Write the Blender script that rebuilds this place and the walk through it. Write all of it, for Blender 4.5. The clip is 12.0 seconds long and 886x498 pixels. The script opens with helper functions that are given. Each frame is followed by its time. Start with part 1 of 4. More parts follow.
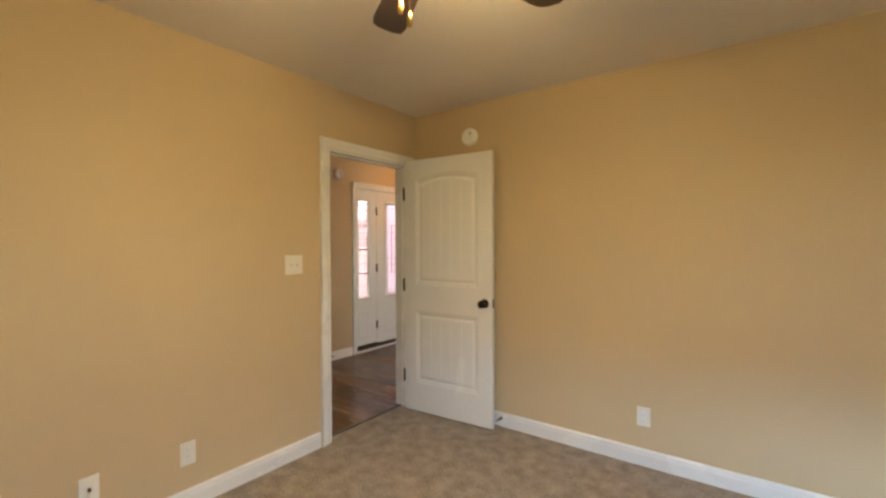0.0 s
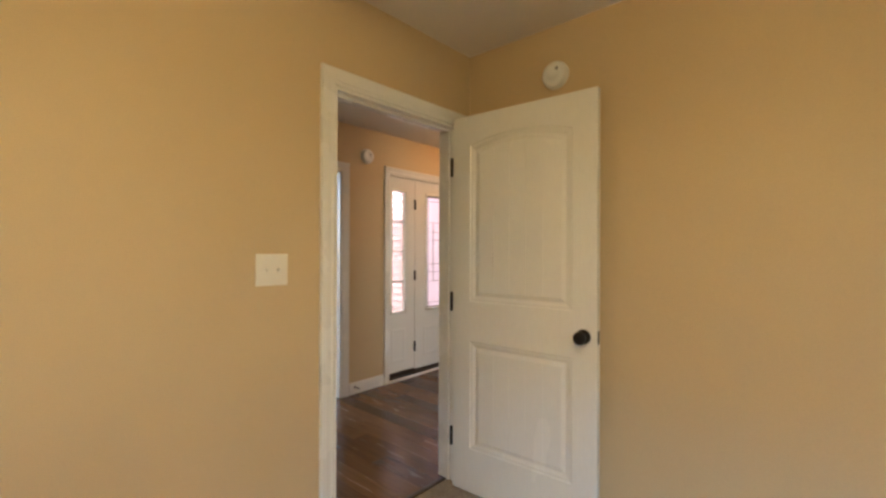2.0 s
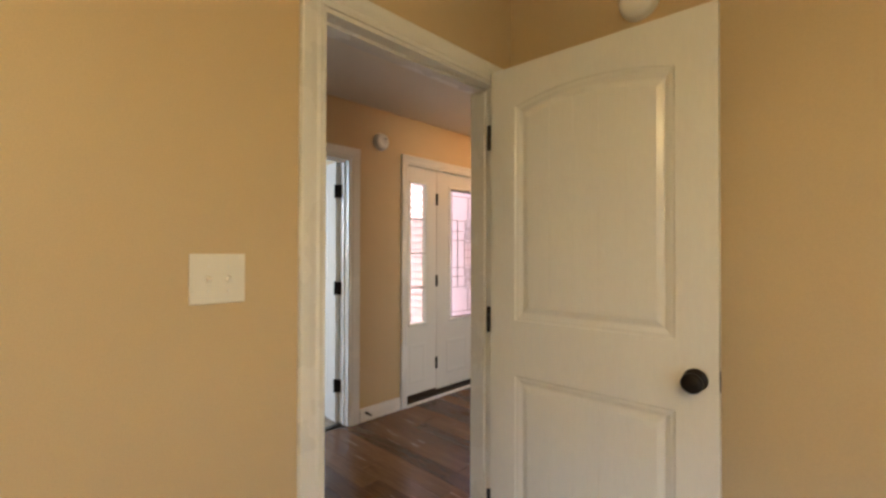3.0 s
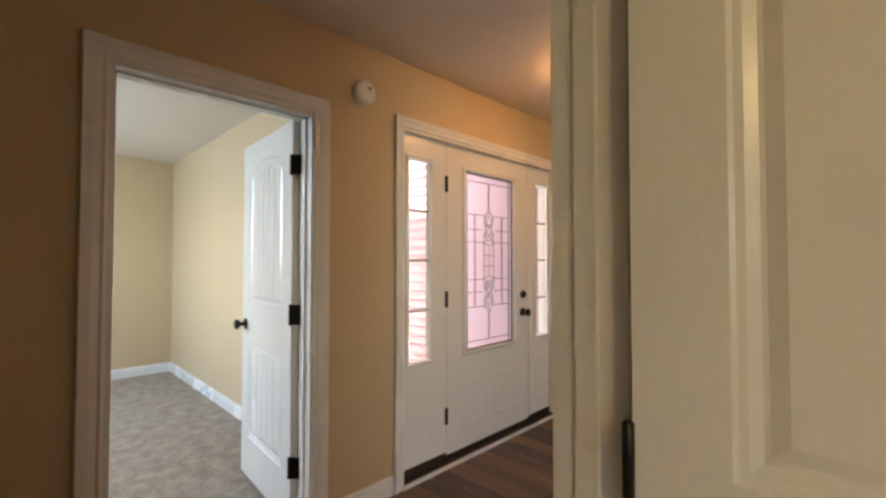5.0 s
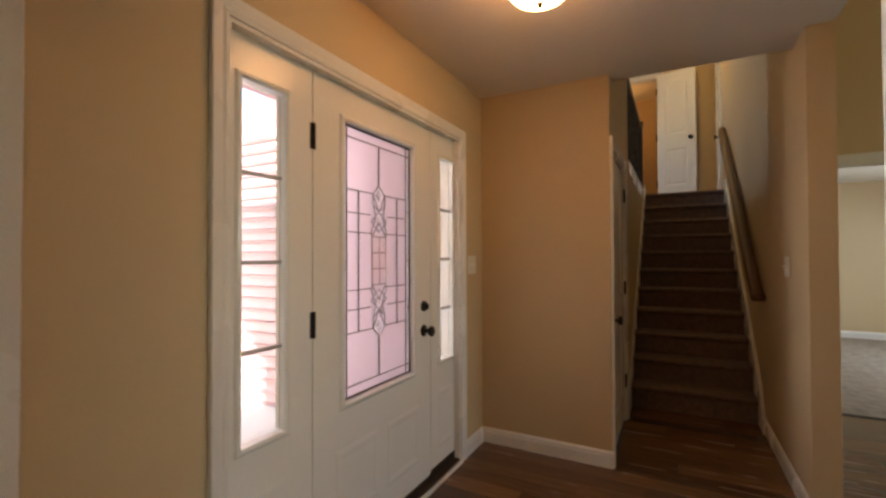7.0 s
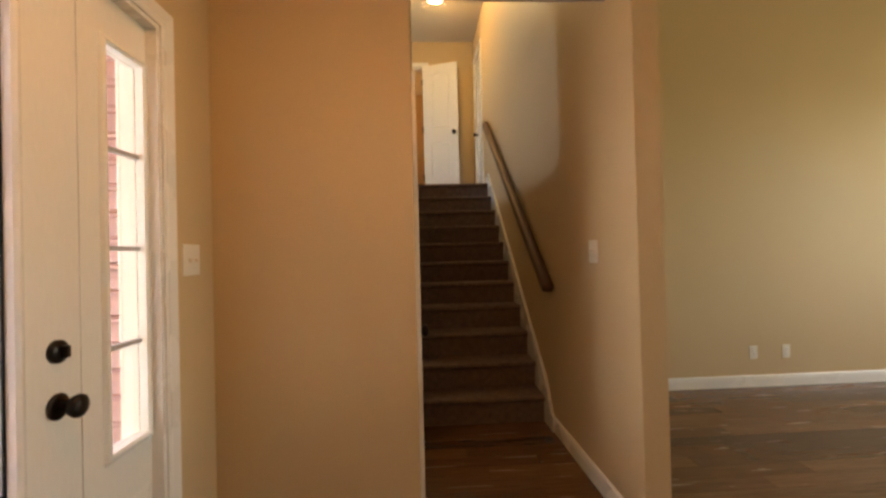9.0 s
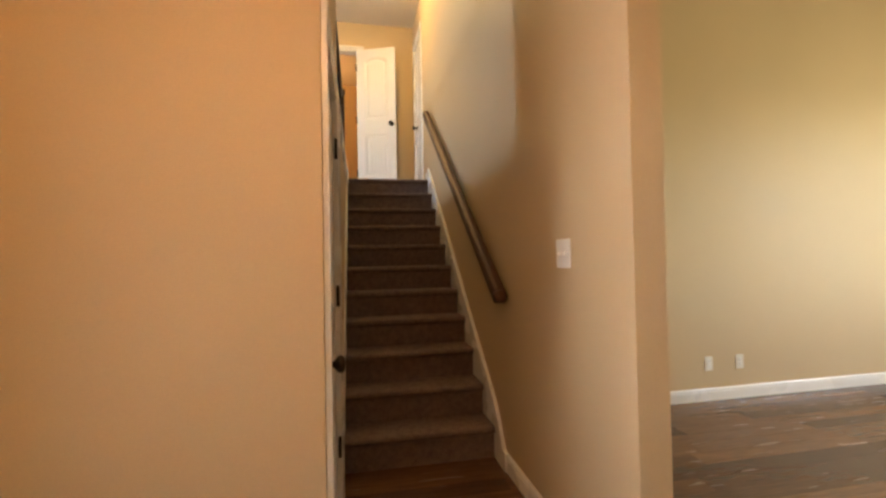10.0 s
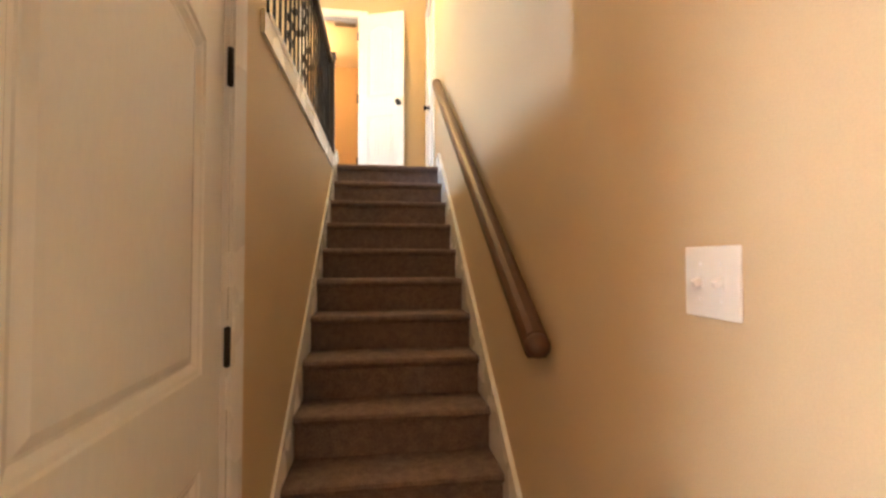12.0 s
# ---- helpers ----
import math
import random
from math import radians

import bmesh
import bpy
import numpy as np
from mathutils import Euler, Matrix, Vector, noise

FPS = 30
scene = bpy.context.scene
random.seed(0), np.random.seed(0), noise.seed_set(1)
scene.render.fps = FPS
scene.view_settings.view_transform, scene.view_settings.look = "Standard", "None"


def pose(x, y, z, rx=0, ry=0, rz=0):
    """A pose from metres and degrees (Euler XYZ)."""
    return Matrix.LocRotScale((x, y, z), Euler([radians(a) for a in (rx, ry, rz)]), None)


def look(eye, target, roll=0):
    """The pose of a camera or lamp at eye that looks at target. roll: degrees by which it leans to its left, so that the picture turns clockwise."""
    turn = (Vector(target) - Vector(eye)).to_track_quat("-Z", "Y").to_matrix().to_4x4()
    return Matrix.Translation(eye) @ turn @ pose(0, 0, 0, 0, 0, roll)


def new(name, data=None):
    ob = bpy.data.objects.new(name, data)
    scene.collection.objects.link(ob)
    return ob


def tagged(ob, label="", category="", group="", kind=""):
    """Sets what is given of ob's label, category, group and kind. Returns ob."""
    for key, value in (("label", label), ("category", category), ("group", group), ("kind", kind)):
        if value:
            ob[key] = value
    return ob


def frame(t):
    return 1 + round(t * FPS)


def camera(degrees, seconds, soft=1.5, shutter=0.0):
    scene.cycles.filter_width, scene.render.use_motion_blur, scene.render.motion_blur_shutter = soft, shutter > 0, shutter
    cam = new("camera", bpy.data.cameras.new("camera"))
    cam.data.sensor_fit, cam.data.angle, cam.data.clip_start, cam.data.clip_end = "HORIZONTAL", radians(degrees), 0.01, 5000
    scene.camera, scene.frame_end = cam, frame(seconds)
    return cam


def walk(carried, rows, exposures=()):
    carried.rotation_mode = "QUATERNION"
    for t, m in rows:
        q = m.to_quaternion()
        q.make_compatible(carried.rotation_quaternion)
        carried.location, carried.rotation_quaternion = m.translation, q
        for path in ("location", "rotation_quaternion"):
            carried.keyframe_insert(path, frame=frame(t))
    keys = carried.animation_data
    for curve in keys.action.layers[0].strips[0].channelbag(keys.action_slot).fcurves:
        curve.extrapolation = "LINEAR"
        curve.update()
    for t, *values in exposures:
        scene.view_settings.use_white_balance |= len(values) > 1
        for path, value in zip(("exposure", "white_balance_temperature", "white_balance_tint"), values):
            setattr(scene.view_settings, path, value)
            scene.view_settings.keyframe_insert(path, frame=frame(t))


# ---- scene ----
cam = camera(91.5, 12.0, soft=2.7)
PATH = [
    (0, (0.511, -0.112, 1.387), (-0.674, 1.5, 1.36), -0.2),
    (0.5, (0.346, 0.076, 1.355), (-0.87, 1.662, 1.295), 0.2),
    (1, (0.145, 0.29, 1.33), (-1.116, 1.84, 1.257), 1.2),
    (1.5, (-0.061, 0.511, 1.326), (-1.361, 2.031, 1.304), 0.9),
    (2, (-0.299, 0.749, 1.329), (-1.632, 2.24, 1.335), 0.2),
    (2.5, (-0.543, 0.969, 1.324), (-1.898, 2.441, 1.337), 0.1),
    (2.7, (-0.632, 1.055, 1.321), (-2.020, 2.495, 1.332), 0.1),
    (4.5, (-1.412, 1.777, 1.294), (-2.828, 3.189, 1.333), 0.3),
    (5, (-1.635, 1.988, 1.316), (-3.047, 3.404, 1.367), -0.0),
    (5.5, (-1.811, 2.157, 1.34), (-3.185, 3.61, 1.354), -0.3),
    (6, (-2.006, 2.361, 1.339), (-3.297, 3.888, 1.332), -0.1),
    (6.5, (-2.174, 2.532, 1.342), (-3.324, 4.168, 1.359), 0.2),
    (7, (-2.34, 2.73, 1.335), (-3.285, 4.492, 1.365), -0.2),
    (7.2, (-2.369, 2.823, 1.341), (-3.235, 4.626, 1.358), -0.4),
    (8.8, (-2.653, 3.579, 1.283), (-2.636, 5.579, 1.28), -1.3),
    (9, (-2.678, 3.703, 1.273), (-2.568, 5.7, 1.292), -1.4),
    (9.5, (-2.657, 4.012, 1.233), (-2.372, 5.991, 1.297), -0.9),
    (10, (-2.598, 4.281, 1.257), (-2.207, 6.242, 1.294), -1.1),
    (10.5, (-2.537, 4.541, 1.261), (-2.089, 6.49, 1.278), -1.5),
    (11, (-2.457, 4.801, 1.28), (-2.014, 6.751, 1.282), -1.1),
    (11.5, (-2.379, 5.057, 1.282), (-1.992, 7.019, 1.316), -0.3),
    (12, (-2.3, 5.304, 1.298), (-2.012, 7.283, 1.351), 0.0),
]
EXPOSURES = [(0, 2.82, 6300, 10), (2.7, 2.80, 6350, 10), (4.5, 2.78, 6400, 10), (5.5, 2.60, 6350, 10), (6.5, 2.42, 6450, 10), (7.2, 2.42, 6600, 10),
             (8.8, 2.92, 7200, 10), (9.5, 3.42, 6900, 10), (10.5, 3.93, 6300, 10), (11, 4.15, 6050, 10), (11.5, 4.35, 6000, 10), (12, 4.62, 6050, 10)]
walk(cam, [(t, look(eye, target, roll)) for t, eye, target, roll in PATH], EXPOSURES)


# ---- world, sun, lights ----
world = bpy.data.worlds.new("sky")
scene.world = world
world.use_nodes = True
wn, wl = world.node_tree.nodes, world.node_tree.links
sky = wn.new("ShaderNodeTexSky")
sky.sky_type = "NISHITA"
sky.sun_disc = False
sky.sun_elevation = radians(35)
sky.sun_rotation = radians(220)
wn["Background"].inputs["Strength"].default_value = 0.15
wl.new(sky.outputs["Color"], wn["Background"].inputs["Color"])

sun_data = bpy.data.lights.new("sun", "SUN")
sun_data.energy, sun_data.angle, sun_data.color = 2.6, radians(0.5), (1.0, 0.95, 0.88)
sun = new("sun", sun_data)
sun.matrix_world = look((0, 0, 24), (22.0, 26.0, 0))


def area_lamp(name, eye, target, sx, sy, watts, color, spread=180):
    data = bpy.data.lights.new(name, "AREA")
    data.shape, data.size, data.size_y = "RECTANGLE", sx, sy
    data.energy, data.color, data.spread = watts, color, radians(spread)
    ob = new(name, data)
    ob.matrix_world = look(eye, target)
    return ob


def point_lamp(name, at, watts, color, radius=0.05):
    data = bpy.data.lights.new(name, "POINT")
    data.energy, data.color, data.shadow_soft_size = watts, color, radius
    ob = new(name, data)
    ob.location = at
    return ob


DAY = (0.86, 0.94, 1.0)
WARM = (1.0, 0.50, 0.16)
# daylight standing in the openings of the windows and of the porch
area_lamp("bedroom_window_light", (2.55, 0.3, 2.20), (-1.9, 0.8, -0.2), 1.4, 0.07, 1.2, (0.7, 0.86, 1.0), 70)
area_lamp("bedroom_south_window_light", (1.42, -2.25, 2.265), (1.5, 2.7, 0.3), 1.0, 0.05, 5.8, (0.46, 0.70, 1.0), 85)
area_lamp("front_bedroom_window_light", (-6.0, 0.58, 1.9), (-5.1, 3.3, 0.3), 1.6, 1.2, 14.5, (0.60, 0.77, 1.0))
area_lamp("living_window_light", (3.9, 5.0, 1.9), (-1.6, 5.6, 1.2), 2.4, 1.8, 8.6, (1.0, 0.88, 0.60))
area_lamp("upper_window_light", (-6.40, 8.45, 3.65), (-1.76, 7.0, 1.9), 0.28, 0.5, 5.4, (0.68, 0.83, 1.0))
# brightens the back room from an unseen opening added in its east wall
area_lamp("back_room_daylight", (1.54, 9.8, 1.5), (-1.0, 9.8, 0.3), 1.3, 1.1, 10, (0.82, 0.91, 1.0))
area_lamp("porch_opening_light", (-7.45, 4.42, 1.30), (-3.0, 4.42, 1.25), 1.85, 2.4, 27, (0.96, 0.97, 1.0))
# warm lamp of the upper room
point_lamp("upper_room_lamp", (-3.3, 11.9, 4.2), 2.0, WARM, 0.08)

# ---- materials ----


def mat(name, base, rough=0.6, var=0.08, scale=6.0, fine=120.0, bump=0.05, metal=0.0, spec=0.5, stretch=(1, 1, 1), coat=0.0, dist=0.002):
    m = bpy.data.materials.new(name)
    m.use_nodes = True
    n, l = m.node_tree.nodes, m.node_tree.links
    b = n["Principled BSDF"]
    b.inputs["Roughness"].default_value = rough
    b.inputs["Metallic"].default_value = metal
    b.inputs["Specular IOR Level"].default_value = spec
    b.inputs["Coat Weight"].default_value = coat
    co = n.new("ShaderNodeTexCoord")
    mp = n.new("ShaderNodeMapping")
    mp.inputs["Scale"].default_value = stretch
    l.new(co.outputs["Object"], mp.inputs["Vector"])
    big = n.new("ShaderNodeTexNoise")
    big.inputs["Scale"].default_value, big.inputs["Detail"].default_value = scale, 4
    small = n.new("ShaderNodeTexNoise")
    small.inputs["Scale"].default_value, small.inputs["Detail"].default_value = fine, 3
    l.new(mp.outputs["Vector"], big.inputs["Vector"])
    l.new(mp.outputs["Vector"], small.inputs["Vector"])
    add = n.new("ShaderNodeMath")
    add.operation = "ADD"
    l.new(big.outputs["Fac"], add.inputs[0])
    l.new(small.outputs["Fac"], add.inputs[1])
    ramp = n.new("ShaderNodeMapRange")
    ramp.inputs["From Min"].default_value, ramp.inputs["From Max"].default_value = 0.6, 1.4
    ramp.inputs["To Min"].default_value, ramp.inputs["To Max"].default_value = 1 - var, 1 + var
    l.new(add.outputs[0], ramp.inputs["Value"])
    mul = n.new("ShaderNodeVectorMath")
    mul.operation = "SCALE"
    mul.inputs[0].default_value = base
    l.new(ramp.outputs["Result"], mul.inputs["Scale"])
    l.new(mul.outputs["Vector"], b.inputs["Base Color"])
    rr = n.new("ShaderNodeMapRange")
    rr.inputs["To Min"].default_value, rr.inputs["To Max"].default_value = max(0.02, rough - 0.08), min(1, rough + 0.08)
    l.new(big.outputs["Fac"], rr.inputs["Value"])
    l.new(rr.outputs["Result"], b.inputs["Roughness"])
    if bump:
        bp = n.new("ShaderNodeBump")
        bp.inputs["Strength"].default_value, bp.inputs["Distance"].default_value = bump, dist
        l.new(small.outputs["Fac"], bp.inputs["Height"])
        l.new(bp.outputs["Normal"], b.inputs["Normal"])
    return m


M_WALL = mat("tan_wall_paint", (0.60, 0.46, 0.275), 0.55, 0.06, 1.3, 260, 0.14)
M_CEIL = mat("ceiling_paint", (0.76, 0.71, 0.63), 0.8, 0.03, 2, 160, 0.25)
M_WHITE = mat("white_trim_paint", (0.80, 0.79, 0.76), 0.27, 0.03, 3, 140, 0.05)
M_DOOR = mat("white_door_paint", (0.80, 0.79, 0.75), 0.24, 0.03, 3, 90, 0.10, stretch=(1, 1, 0.25))
M_BRONZE = mat("oil_rubbed_bronze", (0.018, 0.014, 0.012), 0.35, 0.25, 20, 200, 0.05, metal=0.6)
M_IRON = mat("black_iron", (0.015, 0.014, 0.014), 0.42, 0.2, 20, 160, 0.08, metal=0.5)
M_CARPET = mat("taupe_carpet", (0.385, 0.325, 0.265), 0.95, 0.44, 11, 75, 1.0, spec=0.1, dist=0.015)
M_STAIRCARPET = mat("brown_stair_carpet", (0.20, 0.150, 0.138), 0.95, 0.34, 26, 120, 1.0, spec=0.1, dist=0.010)
M_RAILWOOD = mat("stained_handrail_wood", (0.078, 0.032, 0.014), 0.5, 0.35, 5, 60, 0.06, stretch=(12, 1, 12))
M_DARKWOOD = mat("dark_stained_wood", (0.045, 0.028, 0.02), 0.4, 0.3, 5, 60, 0.06, stretch=(12, 1, 12))
M_PLATE = mat("ivory_plastic", (0.80, 0.77, 0.70), 0.3, 0.02, 3, 50, 0.0)
M_PLASTIC = mat("white_plastic", (0.82, 0.81, 0.78), 0.35, 0.02, 3, 50, 0.0)
M_LEAD = mat("dark_lead_came", (0.05, 0.05, 0.055), 0.4, 0.2, 30, 100, 0.05, metal=0.8)
M_SIDING = mat("pink_lap_siding", (0.42, 0.26, 0.255), 0.6, 0.06, 3, 60, 0.1)
M_BRICK = mat("red_brick", (0.36, 0.13, 0.09), 0.85, 0.25, 9, 90, 0.4)
M_SUN_BLOCK = mat("dark_sun_block", (0.09, 0.08, 0.075), 0.9, 0.3, 8, 90, 0.5)
M_CONCRETE = mat("porch_concrete", (0.55, 0.52, 0.48), 0.85, 0.1, 3, 90, 0.3)
M_GRASS = mat("lawn", (0.06, 0.10, 0.03), 0.9, 0.4, 3, 60, 0.8)
M_SILL = mat("dark_metal_threshold", (0.05, 0.035, 0.025), 0.4, 0.2, 9, 90, 0.05, metal=0.4)
M_ZINC = mat("pale_zinc_came", (0.45, 0.43, 0.45), 0.35, 0.15, 30, 100, 0.05, metal=0.7)
M_BRASS = mat("brass", (0.55, 0.36, 0.12), 0.35, 0.1, 30, 100, 0, metal=1.0)
M_SATIN = mat("satin_nickel", (0.62, 0.58, 0.52), 0.38, 0.08, 30, 100, 0, metal=0.7)
M_DARK = mat("dark_gap", (0.02, 0.018, 0.016), 0.8, 0.1, 9, 90, 0)


def plank_mat(name, dark, light):
    m = mat(name, dark, 0.25, 0.38, 2.4, 9, 0.05, stretch=(0.8, 9.0, 9.0))
    n, l = m.node_tree.nodes, m.node_tree.links
    b = n["Principled BSDF"]
    info = n.new("ShaderNodeObjectInfo")
    mix = n.new("ShaderNodeMix")
    mix.data_type = "RGBA"
    mix.inputs["A"].default_value, mix.inputs["B"].default_value = (*dark, 1), (*light, 1)
    l.new(info.outputs["Random"], mix.inputs["Factor"])
    vm = next(x for x in n if x.type == "VECT_MATH")
    l.new(mix.outputs["Result"], vm.inputs[0])
    mp = next(x for x in n if x.type == "MAPPING")
    comb = n.new("ShaderNodeCombineXYZ")
    mm = n.new("ShaderNodeMath")
    mm.operation = "MULTIPLY"
    mm.inputs[1].default_value = 37.0
    l.new(info.outputs["Random"], mm.inputs[0])
    l.new(mm.outputs[0], comb.inputs[0])
    l.new(mm.outputs[0], comb.inputs[1])
    l.new(comb.outputs[0], mp.inputs["Location"])
    return m


M_PLANK = plank_mat("walnut_floor_plank", (0.068, 0.034, 0.019), (0.19, 0.098, 0.047))


def glass_mat(name, color, rough, trans=1.0):
    m = bpy.data.materials.new(name)
    m.use_nodes = True
    b = m.node_tree.nodes["Principled BSDF"]
    b.inputs["Base Color"].default_value = (*color, 1)
    b.inputs["Roughness"].default_value = rough
    b.inputs["Transmission Weight"].default_value = trans
    b.inputs["IOR"].default_value = 1.45
    return m


M_GLASS = glass_mat("clear_glass", (0.97, 0.98, 0.98), 0.0)
M_TEXGLASS = glass_mat("frosted_glass", (0.90, 0.86, 0.96), 0.5)
M_BEVEL = glass_mat("bevelled_glass", (0.92, 0.86, 0.94), 0.28)


def emit_mat(name, color, strength):
    m = bpy.data.materials.new(name)
    m.use_nodes = True
    b = m.node_tree.nodes["Principled BSDF"]
    b.inputs["Base Color"].default_value = (0.9, 0.85, 0.75, 1)
    b.inputs["Emission Color"].default_value = (*color, 1)
    b.inputs["Emission Strength"].default_value = strength
    return m


M_BOWL = emit_mat("lit_alabaster_glass", (1.0, 0.46, 0.17), 5.2)
M_UPBOWL = emit_mat("lit_upper_glass", (1.0, 0.62, 0.22), 9.5)
M_FANBOWL = emit_mat("lit_fan_glass", (1.0, 0.70, 0.31), 30)

# ---- mesh helpers ----


def bx(bm, lo, hi, bevel=0.0):
    x0, y0, z0 = lo
    x1, y1, z1 = hi
    v = [bm.verts.new(p) for p in ((x0, y0, z0), (x1, y0, z0), (x1, y1, z0), (x0, y1, z0), (x0, y0, z1), (x1, y0, z1), (x1, y1, z1), (x0, y1, z1))]
    fs = [bm.faces.new([v[i] for i in q]) for q in ((3, 2, 1, 0), (4, 5, 6, 7), (0, 1, 5, 4), (1, 2, 6, 5), (2, 3, 7, 6), (3, 0, 4, 7))]
    if bevel:
        bmesh.ops.bevel(bm, geom=list({e for f in fs for e in f.edges}), offset=bevel, segments=2, affect="EDGES", profile=0.6)
    return bm


def prism(bm, pts, axis, a, b):
    """Extrude a closed outline of (u, v) pairs from a to b along an axis."""
    def at(u, v, w):
        return {"x": (w, u, v), "y": (u, w, v), "z": (u, v, w)}[axis]
    lo = [bm.verts.new(at(u, v, a)) for u, v in pts]
    hi = [bm.verts.new(at(u, v, b)) for u, v in pts]
    bm.faces.new(lo)
    bm.faces.new(hi[::-1])
    for i in range(len(pts)):
        j = (i + 1) % len(pts)
        bm.faces.new((lo[i], hi[i], hi[j], lo[j]))
    return bm


def lathe(bm, profile, m, steps=24):
    """Turn a profile of (radius, height) pairs about z, then place it by m."""
    rings = []
    for r, h in profile:
        if r < 1e-5:
            rings.append([bm.verts.new(m @ Vector((0, 0, h)))])
        else:
            rings.append([bm.verts.new(m @ Vector((r * math.cos(2 * math.pi * k / steps), r * math.sin(2 * math.pi * k / steps), h))) for k in range(steps)])
    for a, b in zip(rings, rings[1:]):
        for k in range(steps):
            j = (k + 1) % steps
            if len(a) == 1 and len(b) == 1:
                continue
            if len(a) == 1:
                f = bm.faces.new((a[0], b[k], b[j]))
            elif len(b) == 1:
                f = bm.faces.new((a[k], b[0], a[j]))
            else:
                f = bm.faces.new((a[k], b[k], b[j], a[j]))
            f.smooth = True
    return bm


def finish(name, bm, material, smooth=False):
    bmesh.ops.recalc_face_normals(bm, faces=bm.faces)
    me = bpy.data.meshes.new(name)
    if smooth:
        for f in bm.faces:
            f.smooth = True
    bm.to_mesh(me)
    bm.free()
    me.materials.append(material)
    return me


def part(name, bm, material, parent=None, label="", m=None):
    ob = new(name, finish(name, bm, material))
    if parent is not None:
        ob.parent = parent
    if m is not None:
        ob.matrix_basis = m
    if label:
        tagged(ob, label)
    return ob


def empty(name, m, label, category, group="", kind=""):
    ob = new(name)
    ob.empty_display_size = 0.1
    ob.matrix_basis = m
    return tagged(ob, label, category, group, kind)


def box_part(name, lo, hi, material, parent=None, bevel=0.0, label=""):
    return part(name, bx(bmesh.new(), lo, hi, bevel), material, parent, label)


def structure(name, boxes, material, label, category):
    bm = bmesh.new()
    for lo, hi in boxes:
        bx(bm, lo, hi)
    return tagged(part(name, bm, material), label, category, kind="structure")


def cell_wall(name, axis, a, b, us, zs, solid, label, material=None):
    """A wall between a and b on its axis as one closed mesh: the cells of the grid us by zs for which solid(u, z) holds."""
    us, zs = sorted(set(us)), sorted(set(zs))
    full = {(i, k) for i in range(len(us) - 1) for k in range(len(zs) - 1) if solid((us[i] + us[i + 1]) / 2, (zs[k] + zs[k + 1]) / 2)}
    bm = bmesh.new()
    made = {}

    def v(i, k, s):
        if (i, k, s) not in made:
            q = (a, b)[s]
            made[i, k, s] = bm.verts.new((q, us[i], zs[k]) if axis == "x" else (us[i], q, zs[k]))
        return made[i, k, s]
    for i, k in full:
        for s in (0, 1):
            bm.faces.new((v(i, k, s), v(i + 1, k, s), v(i + 1, k + 1, s), v(i, k + 1, s)))
        for (di, dk), (p, q) in (((-1, 0), ((i, k), (i, k + 1))), ((1, 0), ((i + 1, k), (i + 1, k + 1))), ((0, -1), ((i, k), (i + 1, k))), ((0, 1), ((i, k + 1), (i + 1, k + 1)))):
            if (i + di, k + dk) not in full:
                bm.faces.new((v(*p, 0), v(*q, 0), v(*q, 1), v(*p, 1)))
    return tagged(part(name, bm, material or M_WALL), label, "wall", kind="structure")


def wall(name, axis, a, b, u0, u1, z0, z1, openings, label, material=None):
    """A wall from u0 to u1 and z0 to z1, with openings (u, u, z, z) cut through."""
    us = [u0, u1] + [u for o in openings for u in o[:2]]
    zs = [z0, z1] + [z for o in openings for z in o[2:]]
    return cell_wall(name, axis, a, b, us, zs, lambda u, z: not any(o[0] < u < o[1] and o[2] < z < o[3] for o in openings), label, material)


# ---- large structure ----
CEIL = 2.48
WALL_X = -1.90        # bedroom side of the wall with the bedroom door
HALL_E = -2.025      # hall side of that wall
FRONT = -3.573        # hall side of the front wall
FRONT_OUT = -3.70
UP = 2.165            # upper floor
UPCEIL = 4.62
ST_L, ST_R = -2.698, -1.75
ST_Y0, ST_Y1 = 6.89, 9.255
LIV_N = 7.454
HN = 5.625             # hall side of the wall beside the front door
BN = 2.775             # bedroom side of the north bedroom wall
FBN = 3.36             # room side of the north front bedroom wall
BACK_N = 11.9          # far wall of the back room
LIV_W = -1.635        # living room side of the stair wall

# floors
structure("floor_bedroom", [((-1.96, -1.7, -0.12), (2.1, BN + 0.06, 0.0))], M_CARPET, "taupe cut-pile carpet covering the bedroom floor", "floor")
structure("floor_front_bedroom", [((-7.6, 0.5, -0.12), (-3.64, FBN + 0.04, 0.0))], M_CARPET, "taupe cut-pile carpet in the front bedroom", "floor")
structure("floor_back_room", [((LIV_W, LIV_N + 0.06, -0.12), (1.6, BACK_N + 0.06, 0.0))], M_CARPET, "pale carpet in the room behind the living room", "floor")
floor_hall = structure("floor_hall", [((-3.64, 0.3, -0.12), (-1.96, 7.0, -0.012)), ((-1.96, BN + 0.06, -0.12), (4.1, LIV_N + 0.06, -0.012))], M_DARK, "dark walnut plank floor of hall and living room", "floor")
structure("floor_upper", [((-6.6, 6.87, UP - 0.25), (ST_L - 0.1, 12.9, UP)), ((ST_L - 0.1, ST_Y1 + 0.02, UP - 0.25), (LIV_W, 12.9, UP))], M_STAIRCARPET, "brown carpet on the upper landing floor", "floor")

